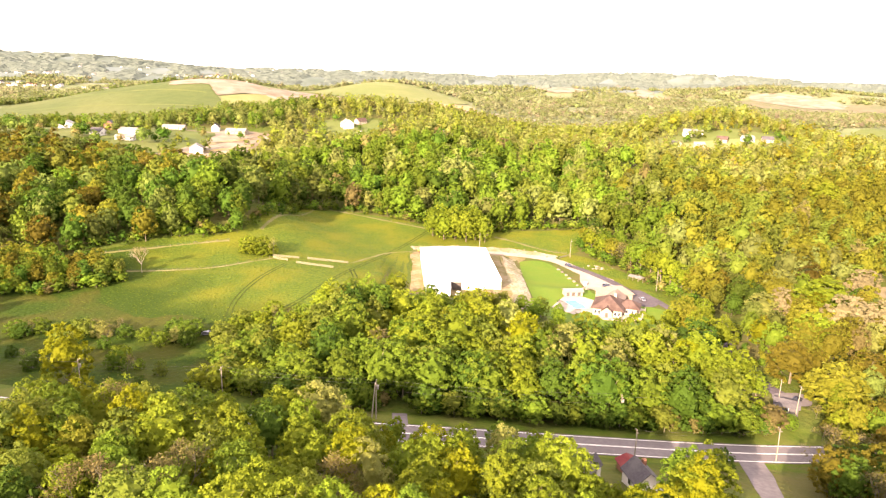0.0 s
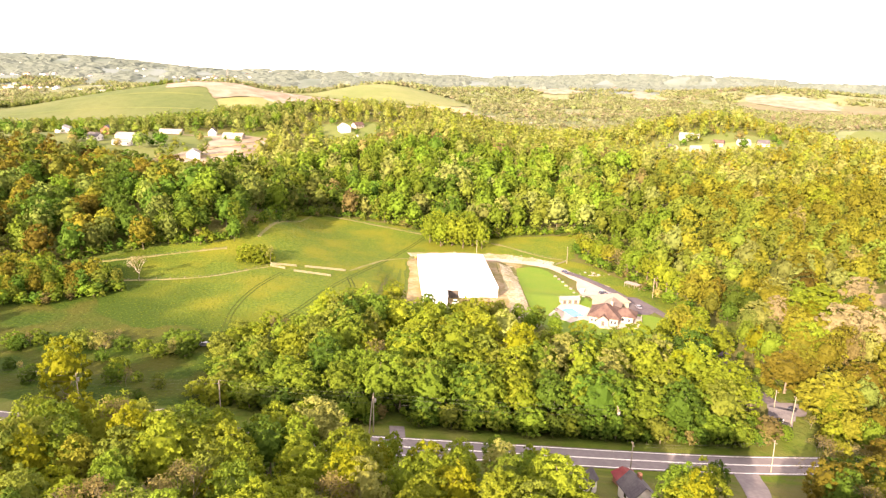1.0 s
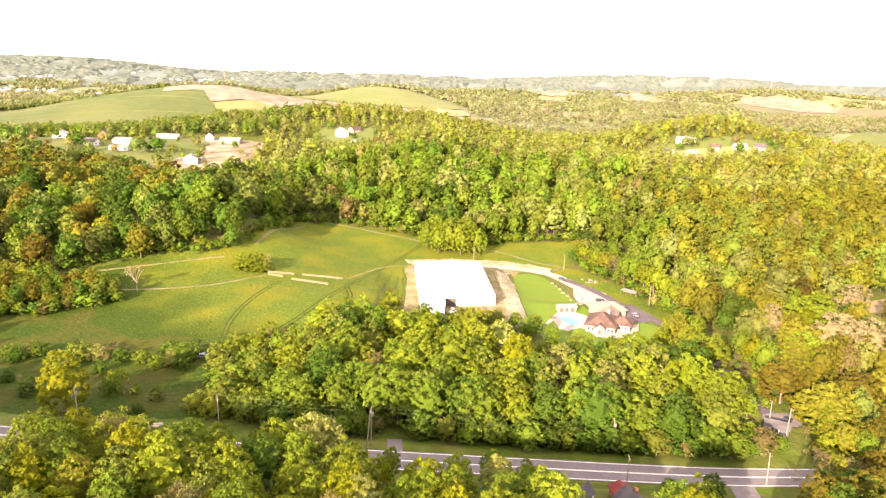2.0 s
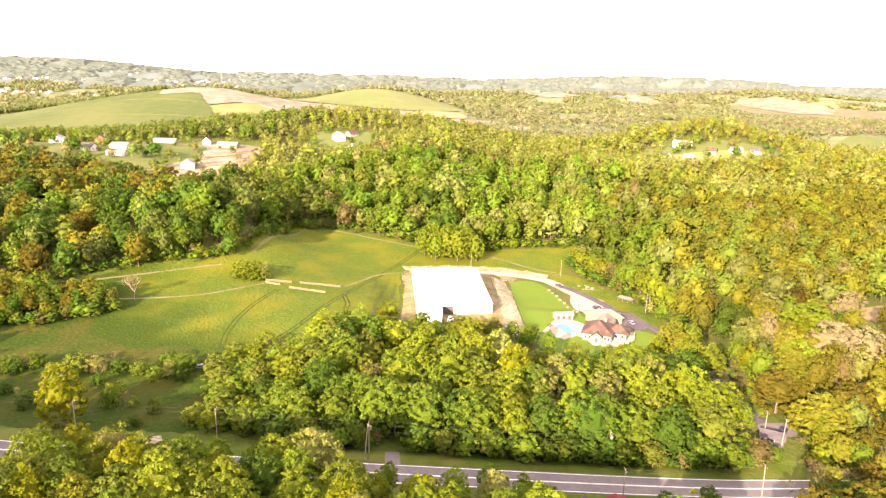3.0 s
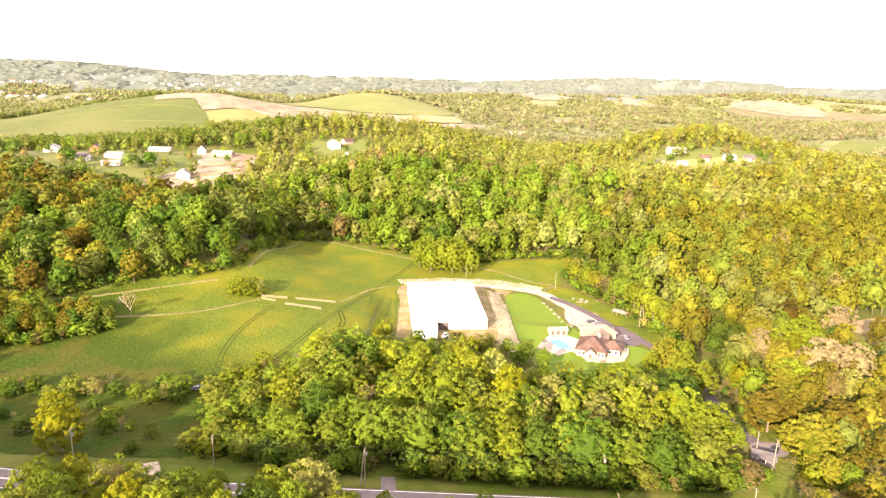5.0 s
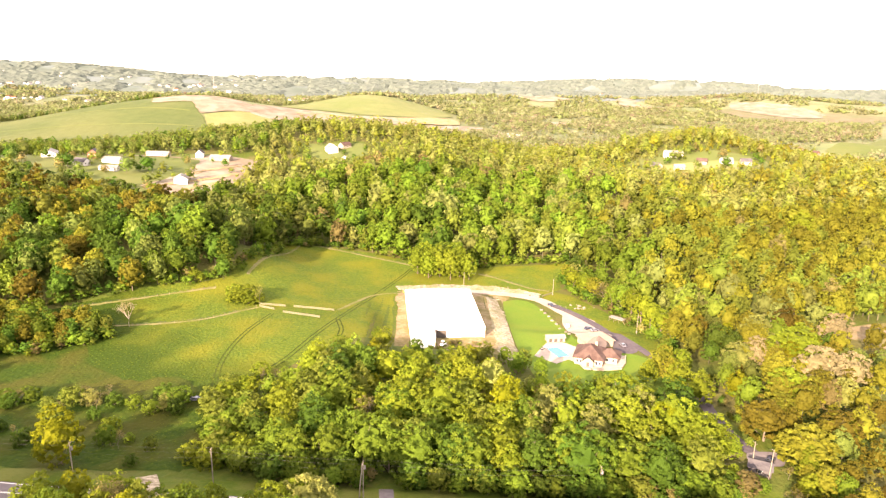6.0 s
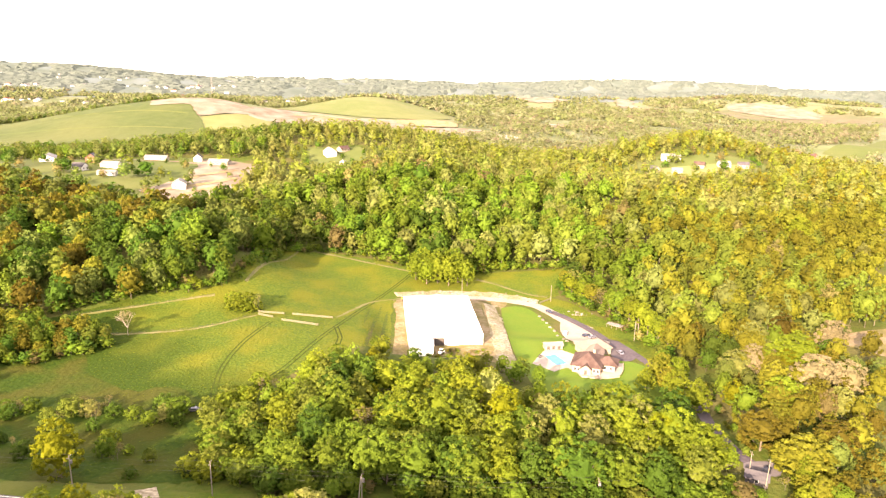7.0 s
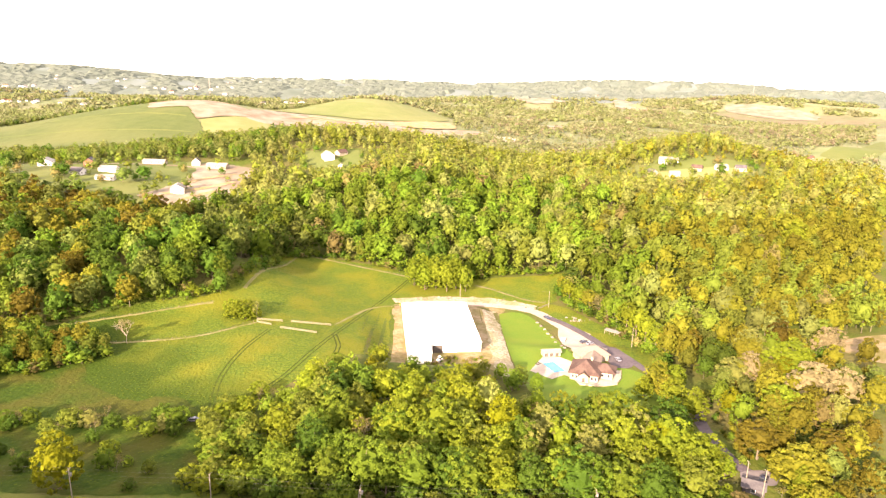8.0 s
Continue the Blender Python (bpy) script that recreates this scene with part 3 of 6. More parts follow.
def tube(points, radii, sides=6):
    """A tapered tube along points: vertices and quads."""
    verts, faces = [], []
    for i, (p, r) in enumerate(zip(points, radii)):
        a, b = points[max(0, i - 1)], points[min(len(points) - 1, i + 1)]
        d = (Vector(b) - Vector(a)).normalized()
        u = d.orthogonal().normalized()
        v = d.cross(u)
        for k in range(sides):
            t = 2 * math.pi * k / sides
            verts.append(tuple(Vector(p) + (u * math.cos(t) + v * math.sin(t)) * r))
    for i in range(len(points) - 1):
        for k in range(sides):
            faces.append((i * sides + k, i * sides + (k + 1) % sides, (i + 1) * sides + (k + 1) % sides, (i + 1) * sides + k))
    return verts, faces


def joined(pieces):
    verts, faces = [], []
    for v, f in pieces:
        n = len(verts)
        verts += v
        faces += [tuple(i + n for i in q) for q in f]
    return verts, faces


def ico_sphere(level):
    """A unit ball of triangles: 20, 80, 320 or 1280 of them."""
    bm = bmesh.new()
    bmesh.ops.create_icosphere(bm, subdivisions=level + 1, radius=1.0)
    v = np.array([tuple(q.co) for q in bm.verts])
    f = np.array([[q.index for q in g.verts] for g in bm.faces])
    bm.free()
    return v, f


ICO = [ico_sphere(k) for k in range(4)]


def crown_plan(r, height, radius, base, clumps, shape):
    """The clumps of foliage that make up a crown: centres, their outward ways, their radii."""
    off = Vector(r.random(3) * 50)
    half, mid = (height - base) / 2, (height + base) / 2
    i = np.arange(clumps) + 0.5
    z = 1 - 1.86 * i / clumps
    a = i * 2.39996 + r.random() * 6.28
    d = np.column_stack([np.cos(a) * np.sqrt(1 - z * z), np.sin(a) * np.sqrt(1 - z * z), z]) + r.normal(size=(clumps, 3)) * 0.55 / math.sqrt(clumps)
    d /= np.linalg.norm(d, axis=1)[:, None]
    k = np.array([0.88 + 0.26 * noise.noise(Vector(q) * 1.25 + off) for q in d]) * r.uniform(0.86, 1.08, clumps)
    wide = radius * (1 - (0.30 if shape == "egg" else 0.10) * d[:, 2])
    sx, sy = r.uniform(0.9, 1.12), r.uniform(0.9, 1.12)
    c = np.column_stack([d[:, 0] * wide * sx, d[:, 1] * wide * sy, d[:, 2] * half]) * k[:, None]
    c[:, 2] += mid
    c[:, :2] += r.normal(size=2) * 0.05 * height * ((c[:, 2:3] - base) / (height - base))
    rc = radius * 1.62 / math.sqrt(clumps) * r.uniform(0.7, 1.2, clumps)
    return c, d, rc


def clump_leaves(plan, per, size, r, droop=0.0):
    """Small leaf blades heaped on every clump, facing outwards and up. Vertices (3 a blade)."""
    c, d, rc = plan
    n = len(c) * per
    out = np.repeat(d, per, axis=0)
    e = r.normal(size=(n, 3)) + out * 0.55 + np.array([0, 0, 0.35])
    e /= np.linalg.norm(e, axis=1)[:, None]
    back = (e * out).sum(axis=1) < -0.25
    e[back] *= -1
    rad = np.repeat(rc, per)[:, None]
    p = np.repeat(c, per, axis=0) + e * rad * r.uniform(0.35, 1.28, (n, 1)) * np.array([1, 1, 0.8])
    p[:, 2] -= droop * np.hypot(p[:, 0], p[:, 1]) * r.random(n)
    nrm = e + np.array([0, 0, 0.25]) + r.normal(size=(n, 3)) * 0.5
    nrm /= np.linalg.norm(nrm, axis=1)[:, None]
    u = np.cross(nrm, r.normal(size=(n, 3)))
    u /= np.linalg.norm(u, axis=1)[:, None]
    v = np.cross(nrm, u)
    s = (size * r.uniform(0.6, 1.35, n))[:, None]
    return np.stack([p - u * s * 0.75, p + u * s * 0.45 - v * s * 0.5, p + u * s * 0.45 + v * s * 0.5], 1).reshape(-1, 3)


def crown_core(plan, height, base, level, deep):
    """The dense inside of a crown, bulging under each clump."""
    c, d, rc = plan
    cv, cf = ICO[level]
    mid = np.array([c[:, 0].mean(), c[:, 1].mean(), (height + base) / 2])
    w = np.exp(9.0 * (cv @ d.T - 1))
    reach = (w * np.linalg.norm(c - mid, axis=1)).sum(axis=1) / w.sum(axis=1)
    near = np.clip((cv @ d.T).max(axis=1), 0, 1)
    rough = np.array([0.86 + 0.5 * abs(noise.noise(Vector(q) * 3.1 + Vector(mid))) for q in cv])
    return mid + cv * (reach * deep * rough * (0.6 + 0.4 * near ** 6))[:, None], cf


def bud_cloud(tips, spread, count, size, r):
    """A thin veil of buds round the twig ends."""
    p = tips[r.integers(len(tips), size=count)] + r.normal(size=(count, 3)) * spread
    u, v = r.normal(size=(count, 3)), r.normal(size=(count, 3))
    u /= np.linalg.norm(u, axis=1)[:, None]
    v /= np.linalg.norm(v, axis=1)[:, None]
    return np.stack([p - u * size, p + u * size * 0.6 - v * size * 0.6, p + u * size * 0.6 + v * size * 0.6], 1).reshape(-1, 3)


def blades_of(n):
    return np.arange(n).reshape(-1, 3)


def crown_mesh(verts, tint, core=None):
    faces = blades_of(len(verts))
    if core:
        faces = np.concatenate([faces, core[1] + len(verts)])
        verts = np.concatenate([verts, core[0]])
    me = mesh_from("crown", verts, faces, [LEAVES[tint]])
    me["tall"] = float(np.percentile(verts[:, 2], 98))
    return me


def make_tree(seed, height, radius, base, clumps, per, size, shape="round", droop=0.0, limbs=6, core=2, deep=0.68):
    """Trunk mesh and crown mesh of one broadleaf tree, foot at the origin."""
    r = np.random.default_rng(seed)
    plan = crown_plan(r, height, radius, base, clumps, shape)
    crown = clump_leaves(plan, per, size, r, droop)
    inner, cf = crown_core(plan, height, base, core, deep)
    lean = r.normal(size=2) * 0.25
    top = height * 0.75
    stem = [(0, 0, -1.2), (0, 0, 0.4), (lean[0] * 0.4, lean[1] * 0.4, top * 0.35), (lean[0], lean[1], top * 0.7), (lean[0] * 1.5, lean[1] * 1.5, top)]
    w = 0.016 * height
    pieces = [tube(stem, [w * 1.5, w * 1.1, w * 0.8, w * 0.5, w * 0.15], 7)]
    for c in plan[0][r.permutation(len(plan[0]))[:limbs]] * np.array([0.85, 0.85, 0.95]):
        c = Vector(c)
        z0 = max(base * 0.6 + 0.5, c.z - 0.35 * height * (0.4 + r.random() * 0.6))
        a = Vector((lean[0] * z0 / top, lean[1] * z0 / top, z0))
        m = a.lerp(c, 0.5) + Vector((0, 0, -0.06 * height))
        pieces.append(tube([tuple(a), tuple(m), tuple(c)], [w * 0.5, w * 0.3, w * 0.08], 5))
    tv, tf = joined(pieces)
    return mesh_from("trunk", tv, tf, [BARK], smooth_faces=True), crown_mesh(crown, "fresh", (inner, cf))


def make_bare_tree(seed, height, radius, leaves=260, size=0.3):
    """A tree still nearly leafless: forking limbs and a thin veil of buds."""
    r = np.random.default_rng(seed)
    pieces, tips = [], []

    def grow(p, d, length, w, level):
        mid = p + d * length * 0.5 + Vector(r.normal(size=3)) * length * 0.05
        end = p + d * length
        pieces.append(tube([tuple(p), tuple(mid), tuple(end)], [w, w * 0.8, w * 0.55], 5 if level < 2 else 3))
        if level == 4:
            tips.append(tuple(end))
            return
        for _ in range(3 if level else 5):
            nd = (d + Vector(r.normal(size=3)) * (0.42 if level else 0.5) + Vector((0, 0, 0.1))).normalized()
            grow(end, nd, length * (0.62 + 0.15 * r.random()), w * 0.55, level + 1)

    grow(Vector((0, 0, -0.8)), Vector((0, 0, 1)), height * 0.34, height * 0.014, 0)
    tips = np.array(tips)
    tips[:, :2] *= radius / max(1e-6, np.percentile(np.hypot(tips[:, 0], tips[:, 1]), 92))
    crown = bud_cloud(tips, radius * 0.1, leaves, size, r)
    tv, tf = joined(pieces)
    return mesh_from("trunk", tv, tf, [PALE_BARK], smooth_faces=True), crown_mesh(crown, "bud")


BIG = [make_tree(11 + i, 17, 4.9, 3.4, 84, 36, 0.44, "round", limbs=9) for i in range(5)] + \
      [make_tree(31 + i, 17, 4.6, 3.0, 80, 36, 0.44, "egg", limbs=9) for i in range(4)] + \
      [make_tree(41 + i, 16, 5.6, 4.0, 88, 34, 0.44, "round", droop=0.1, limbs=10) for i in range(3)]
FULL = [make_tree(51 + i, 16.5, 5.3, 0.2, 64, 25, 0.66, "round" if i % 3 else "egg") for i in range(9)]
TALL = [make_tree(81 + i, 18, 4.8, 5.5, 54, 30, 0.58, "round", limbs=8) for i in range(4)]
BUSH = [make_tree(61 + i, 5.0, 2.6, -0.6, 28, 30, 0.40, "round", limbs=4, core=1) for i in range(5)]
BARE = [make_bare_tree(71 + i, 11, 4.0) for i in range(3)]
SPARSE = [make_bare_tree(171 + i, 15, 4.6, leaves=1300, size=0.26) for i in range(2)]
COLOURS = {
    "yellow": "yellow-green", "fresh": "fresh green", "deep": "deep green", "olive": "olive green", "pale": "pale green blossoming",
    "bud": "brownish budding", "bloom": "pinkish blossoming", "gold": "golden yellow-green", "lime": "light green", "bright": "bright green", "umber": "brownish olive",
}
plants = []  # x, y, reach of every planted tree


def plant(models, x, y, height, spread, tint, name="tree", label="", group="", category="tree", bark=None):
    """One tree as a thing: an empty at its foot, trunk and crown under it."""
    trunk_me, crown_me = models[int(rng.integers(len(models)))]
    foot = new(name)
    base_h = crown_me["tall"]
    sz = height / base_h
    foot.matrix_world = Matrix.LocRotScale((x, y, gz(x, y) - 0.1), Euler((0, 0, rng.random() * 6.28)), (sz * spread, sz * spread, sz))
    trunk, crown = new("trunk", trunk_me), new("crown", crown_me)
    for o in (trunk, crown):
        o.parent = foot
    crown.material_slots[0].link = "OBJECT"
    crown.material_slots[0].material = LEAVES[tint]
    tagged(foot, label or COLOURS[tint] + " broadleaf tree standing in the wooded valley", category, group)
    plants.append((x, y, 3.0))
    return foot


def scatter(poly, spacing, r, jitter=0.42, keep=None):
    """Jittered places inside a closed line."""
    poly = np.array(poly, float)
    xs, ys = np.meshgrid(np.arange(poly[:, 0].min(), poly[:, 0].max(), spacing), np.arange(poly[:, 1].min(), poly[:, 1].max(), spacing * 0.87))
    xs = xs + (np.arange(xs.shape[0]) % 2)[:, None] * spacing / 2
    p = np.column_stack([xs.ravel(), ys.ravel()]) + r.uniform(-jitter, jitter, (xs.size, 2)) * spacing
    return p[inside(p, poly)]


def pick(r, mix):
    names = list(mix)
    w = np.array([mix[k] for k in names], float)
    return names[int(r.choice(len(names), p=w / w.sum()))]


# the wooded slope on the near side of the road
HILLSIDE = [(-96, 90), (-94, 150), (-78, 154), (-40, 152), (-22, 151), (0, 149), (14, 146), (27, 137), (34, 130), (52, 128), (62, 130), (70, 128), (72, 118), (72, 97), (60, 92), (0, 88)]
for x, y in scatter(HILLSIDE, 8.8, rng):
    tint = pick(rng, {"yellow": 5, "bright": 2, "fresh": 1.5, "gold": 1.8, "lime": 1.5, "pale": 0.6, "bud": 0.2} if x > -30 else {"yellow": 4, "fresh": 3, "lime": 3, "gold": 1.2, "olive": 0.8, "deep": 0.7, "bud": 0.7})
    tall = 18.5 if x < -25 else 17.0
    tall -= max(0, (y - 128)) * (0.16 if x < -38 else 0.1 if x < -20 else 0.38)
    tall *= 0.86 if y < 112 else 1.0
    if 0.425 < x / (0.967 * y + 23) < 0.535 and y > 84:  # left clear along the camera's sightline to the side drive
        continue
    # back rows swap dark tints for yellow to offset the shade on them
    if y > 134 and tint in ("deep", "olive"):
        tint = "yellow"
    if 0.2 < x / (y + 17) < 0.33:  # heights capped to the camera's sightline to the roadside houses
        tall = min(13.0, 95 - 92 * y / 140 - gz(x, y))
        if tall < 3:
            continue
    plant(SPARSE if tint == "bud" else BIG, x, y, tall * rng.uniform(0.8, 1.1), rng.uniform(0.9, 1.15), tint, group="trees on the near slope", label=COLOURS[tint] + " broadleaf tree on the near roadside slope")
# the right end of the slope, past the side drive
for x, y in scatter([(98, 112), (95, 140), (97.5, 160), (104, 168), (128, 174), (134, 150), (125, 118)], 7.0, rng):
    tint = pick(rng, {"umber": 5, "olive": 2, "bud": 3, "fresh": 1, "deep": 1.5})
    plant(BARE if tint == "bud" else FULL, x, y, rng.uniform(9, 14), rng.uniform(0.95, 1.25), tint, group="trees on the near slope", label=COLOURS[tint] + " broadleaf tree beside the side drive")
# the wood between road and barn
BAND = [(-56, 180), (-66, 205), (-70, 228), (-56, 246), (-40, 268), (-27, 285), (-14, 288), (-8, 278), (10, 270), (24, 274), (34, 266), (46, 254), (72, 247), (98, 250), (110, 268), (110, 256), (107, 245), (108, 215), (106, 186), (88, 183), (40, 178), (0, 176)]
band_rest = []
for x, y in scatter(BAND, 9.4, rng):
    if abs(x + 10) < 5 and y < 182:
        continue
    front = y < 190
    tint = pick(rng, {"fresh": 5, "deep": 3, "lime": 1.5, "yellow": 1.5, "bud": 0.5} if front or x < -25 else {"yellow": 4.5, "bright": 2, "fresh": 2.5, "pale": 1.6, "lime": 2.5, "gold": 0.5, "deep": 0.6, "bud": 0.5})
    h = (16.5 if x > -35 else 12.5) * (0.62 if y < 182 else 1.0)
    if y > 255 or (y > 232 and x > 36):
        h *= 0.62
    if x < -48:
        h *= 0.75
    h *= rng.uniform(0.72, 1.2)
    if x > 94 and y > 206 or x > 99 and y < 206:  # cut low so the camera sees the lane and its court
        h *= 0.45
    if y < 231:
        plant(BARE if tint == "bud" else FULL, x, y, h * (0.8 if tint == "bud" else 1), rng.uniform(0.95, 1.25), tint, group="trees between road and barn", label=COLOURS[tint] + " broadleaf tree in the wood below the barn")
    else:
        band_rest.append((x, y, h, tint))
# ---- far woods: trees past counting, in a few joined pieces ----
def make_template(seed, height, radius, base, clumps, per, size, shape="round", trunk=True, core=1, deep=0.8):
    """Crown vertices, crown triangles, how many of them are leaf blades, trunk vertices and triangles."""
    r = np.random.default_rng(seed)
    plan = crown_plan(r, height, radius, base, clumps, shape)
    crown = clump_leaves(plan, per, size, r)
    cv, cf = crown_core(plan, height, base, core, deep)
    tv, tf = tube([(0, 0, -1), (0, 0, height * 0.45)], [0.013 * height, 0.007 * height], 3) if trunk else ([], [])
    tf = np.array([t for q in tf for t in ((q[0], q[1], q[2]), (q[0], q[2], q[3]))], int).reshape(-1, 3)
    return np.concatenate([crown, cv]), np.concatenate([blades_of(len(crown)), cf + len(crown)]), len(crown) // 3, np.array(tv, float).reshape(-1, 3), tf


NEAR = [make_template(91 + i, 16, 5.0, 2.0, 52, 20, 0.66, "round" if i % 3 else "egg", core=2, deep=0.74) for i in range(8)]
CLOSE = [make_template(111 + i, 16, 5.0, 1.8, 44, 15, 0.90, "round" if i % 3 else "egg") for i in range(8)]
MID = [make_template(101 + i, 16.5, 4.8, 2.8, 34, 12, 1.15, "round" if i % 3 else "egg") for i in range(12)]
FAR = [make_template(121 + i, 17, 4.8, 1.6, 18, 6, 1.75, "round" if i % 3 else "egg", core=0, deep=0.86) for i in range(8)]
TINY = [make_template(141 + i, 16, 5.4, 2.4, 9, 2, 2.7, "round", trunk=False, core=0) for i in range(6)]
GROVE = [make_template(161 + i, 12, 10.0, -1.0, 9, 2, 4.2, "round", trunk=False, core=0, deep=0.95) for i in range(6)]
TINTS = list(LEAVES)


def woods(name, places, heights, spreads, tints, models, label, r, bark=None):
    """One object of many trees; each keeps its own tint."""
    vs, fs, ms, sm, own, n = [], [], [], [], [], 0
    gzs = ground_z(places[:, 0], places[:, 1])
    for (x, y), z, h, s, t in zip(places, gzs, heights, spreads, tints):
        crown, cf, blades, tv, tf = models[int(r.integers(len(models)))]
        k = h / 16.5
        a = r.random() * 6.283
        rot = np.array([[math.cos(a), -math.sin(a), 0], [math.sin(a), math.cos(a), 0], [0, 0, 1]]) @ np.diag([k * s, k * s, k])
        off = np.array([x, y, z - 0.2])
        vs.append(crown @ rot.T + off)
        fs.append(cf + n)
        ms.append(np.full(len(cf), TINTS.index(t), np.int32))
        sm.append(np.arange(len(cf)) >= blades)
        own.append(np.full(len(cf), r.uniform(-0.5, 0.5)))
        n += len(crown)
        if len(tv):
            vs.append(tv @ rot.T + off)
            fs.append(tf + n)
            ms.append(np.full(len(tf), len(TINTS), np.int32))
            sm.append(np.zeros(len(tf), bool))
            own.append(np.zeros(len(tf)))
            n += len(tv)
    V, F, M = np.concatenate(vs), np.concatenate(fs), np.concatenate(ms)
    me = bpy.data.meshes.new(name)
    me.vertices.add(len(V))
    me.vertices.foreach_set("co", V.ravel())
    me.loops.add(F.size)
    me.loops.foreach_set("vertex_index", F.ravel().astype(np.int32))
    me.polygons.add(len(F))
    me.polygons.foreach_set("loop_start", np.arange(0, F.size, 3, dtype=np.int32))
    for t in TINTS:
        me.materials.append(LEAVES[t])
    me.materials.append(bark or PALE_BARK)
    me.polygons.foreach_set("material_index", M)
    me.polygons.foreach_set("use_smooth", np.concatenate(sm))
    me.attributes.new("tree_tone", "FLOAT", "FACE").data.foreach_set("value", np.concatenate(own).astype(np.float32))
    me.update(calc_edges=True)
    return tagged(new(name, me), label, "woods", kind="stuff")


def wood(name, poly, spacing, height, mix, models, label, holes=(), seed=1, spread=(0.8, 1.1), grow=None):
    r = np.random.default_rng(seed)
    p = scatter(poly, spacing, r)
    for h in holes:
        p = p[~inside(p, np.array(h, float))]
    p = p[np.abs(p[:, 0]) < 0.65 * p[:, 1] + 28]
    vary = np.array([noise.noise((x / 21, y / 21, seed * 1.7)) for x, y in p])
    hs = r.uniform(height[0], height[1], len(p)) * (1 + 0.28 * vary)
    if grow is not None:
        hs = hs * grow(p)
    tints = [pick(r, mix(x, y) if callable(mix) else mix) for x, y in p]
    return woods(name, p, hs, r.uniform(*spread, len(p)), tints, models, label, r)


YARD_W = [(-460, 600), (-400, 556), (-300, 545), (-205, 530), (-168, 540), (-164, 640), (-172, 724), (-240, 756), (-320, 749), (-420, 720), (-480, 660)]
YARD_C = [(-135, 803), (-66, 803), (-62, 724), (-84, 708), (-130, 730)]
YARD_E = [(240, 790), (285, 808), (375, 780), (374, 742), (300, 734), (248, 750)]
EASTF = [(212, 334), (252, 350), (335, 356), (345, 316), (236, 302), (218, 316)]

br = np.random.default_rng(2)
woods("barn_wood", np.array([b[:2] for b in band_rest]), [b[2] for b in band_rest], br.uniform(0.95, 1.2, len(band_rest)), [b[3] for b in band_rest], NEAR, "yellow and green broadleaf wood below barn and house", br)
th = scatter([(-48, 175), (0, 172.5), (40, 174), (88, 179), (104, 184), (104, 190), (86, 187), (40, 182), (0, 180), (-50, 184)], 3.4, br)
th = th[np.abs(th[:, 0] + 10) > 4]
woods("roadside_thicket", th, br.uniform(4, 9.5, len(th)), br.uniform(1.1, 1.6, len(th)), [pick(br, {"deep": 4, "fresh": 4, "lime": 0.8, "bud": 0.4}) for _ in th], MID, "shaded green thicket at the foot of the wood", br)
# mostly unseen trees added past the left, lower then taller, to shade the meadow
sm_ = scatter([(-97, 92), (-97, 152), (-126, 156), (-126, 92)], 8.5, br)
lit_gap = np.where(np.abs(sm_[:, 0] + 107 + 0.554 * (184 - sm_[:, 1])) < 8, 0.45, 1.0)
woods("low_slope_wood", sm_, br.uniform(12, 15, len(sm_)) * lit_gap * np.where(sm_[:, 1] > 125, 0.65, 1.0), br.uniform(0.95, 1.2, len(sm_)), [pick(br, {"olive": 4, "fresh": 3, "deep": 2}) for _ in sm_], NEAR, "broadleaf wood added on the slope to cast shade", br)
sl = scatter([(-128, 40), (-128, 154), (-150, 158), (-230, 154), (-230, 60)], 9, br)
lit_gap = np.where((np.abs(sl[:, 0] + 107 + 0.554 * (184 - sl[:, 1])) < 9) & (sl[:, 1] > 90), 0.5, 1.0)
woods("left_slope_wood", sl, br.uniform(28, 33, len(sl)) * lit_gap * np.where(sl[:, 1] > 118, 0.6, 1.0), br.uniform(0.95, 1.2, len(sl)), [pick(br, {"yellow": 4, "fresh": 3, "olive": 2}) for _ in sl], FAR, "tall broadleaf wood added on the slope to cast shade", br)
# unseen trees added below and behind the viewer to shade slope and drive
su = np.concatenate([scatter([(-125, 20), (-112, 70), (-60, 68), (-60, 20)], 9, br), scatter([(58, 70), (62, 92), (84, 96), (84, 70)], 8, br)])
woods("lower_slope_wood", su, br.uniform(15.5, 17.5, len(su)), br.uniform(0.95, 1.2, len(su)), [pick(br, {"yellow": 4, "fresh": 3, "olive": 2}) for _ in su], CLOSE, "broadleaf wood added on the slope to cast shade", br)
# unseen trees added past the right edge to shade verge and slope
sr = scatter([(86, 50), (84, 106), (112, 108), (130, 60)], 9, br)
woods("right_slope_wood", sr, br.uniform(15, 19, len(sr)), br.uniform(0.95, 1.2, len(sr)), [pick(br, {"yellow": 4, "fresh": 3, "olive": 2}) for _ in sr], MID, "broadleaf wood added on the slope to cast shade", br)
# low growth along the wood's edges
edge_lines = ([(-190, 304), (-146, 341), (-112, 358), (-103, 378), (-98, 414), (-97, 466)], [(-97, 466), (-60, 470), (-8, 449), (30, 443), (62, 451), (100, 455)], [(104, 440), (94, 424), (91, 402), (102, 380), (112, 354), (117, 336), (120, 314), (121, 298)], [(-150, 290), (-140, 285), (-158, 272), (-220, 250)])
ep = np.array([(x + dx, y + dy) for line in edge_lines for x, y in spline(line, 1.9) for dx, dy in [br.normal(size=2) * 2.2]])
woods("edge_thicket", ep, br.uniform(2.0, 7.0, len(ep)), br.uniform(1.1, 1.7, len(ep)), [pick(br, {"fresh": 3, "lime": 3, "yellow": 1, "deep": 3, "bud": 0.6}) for _ in ep], FAR, "low green scrub along the wood's edge", br)
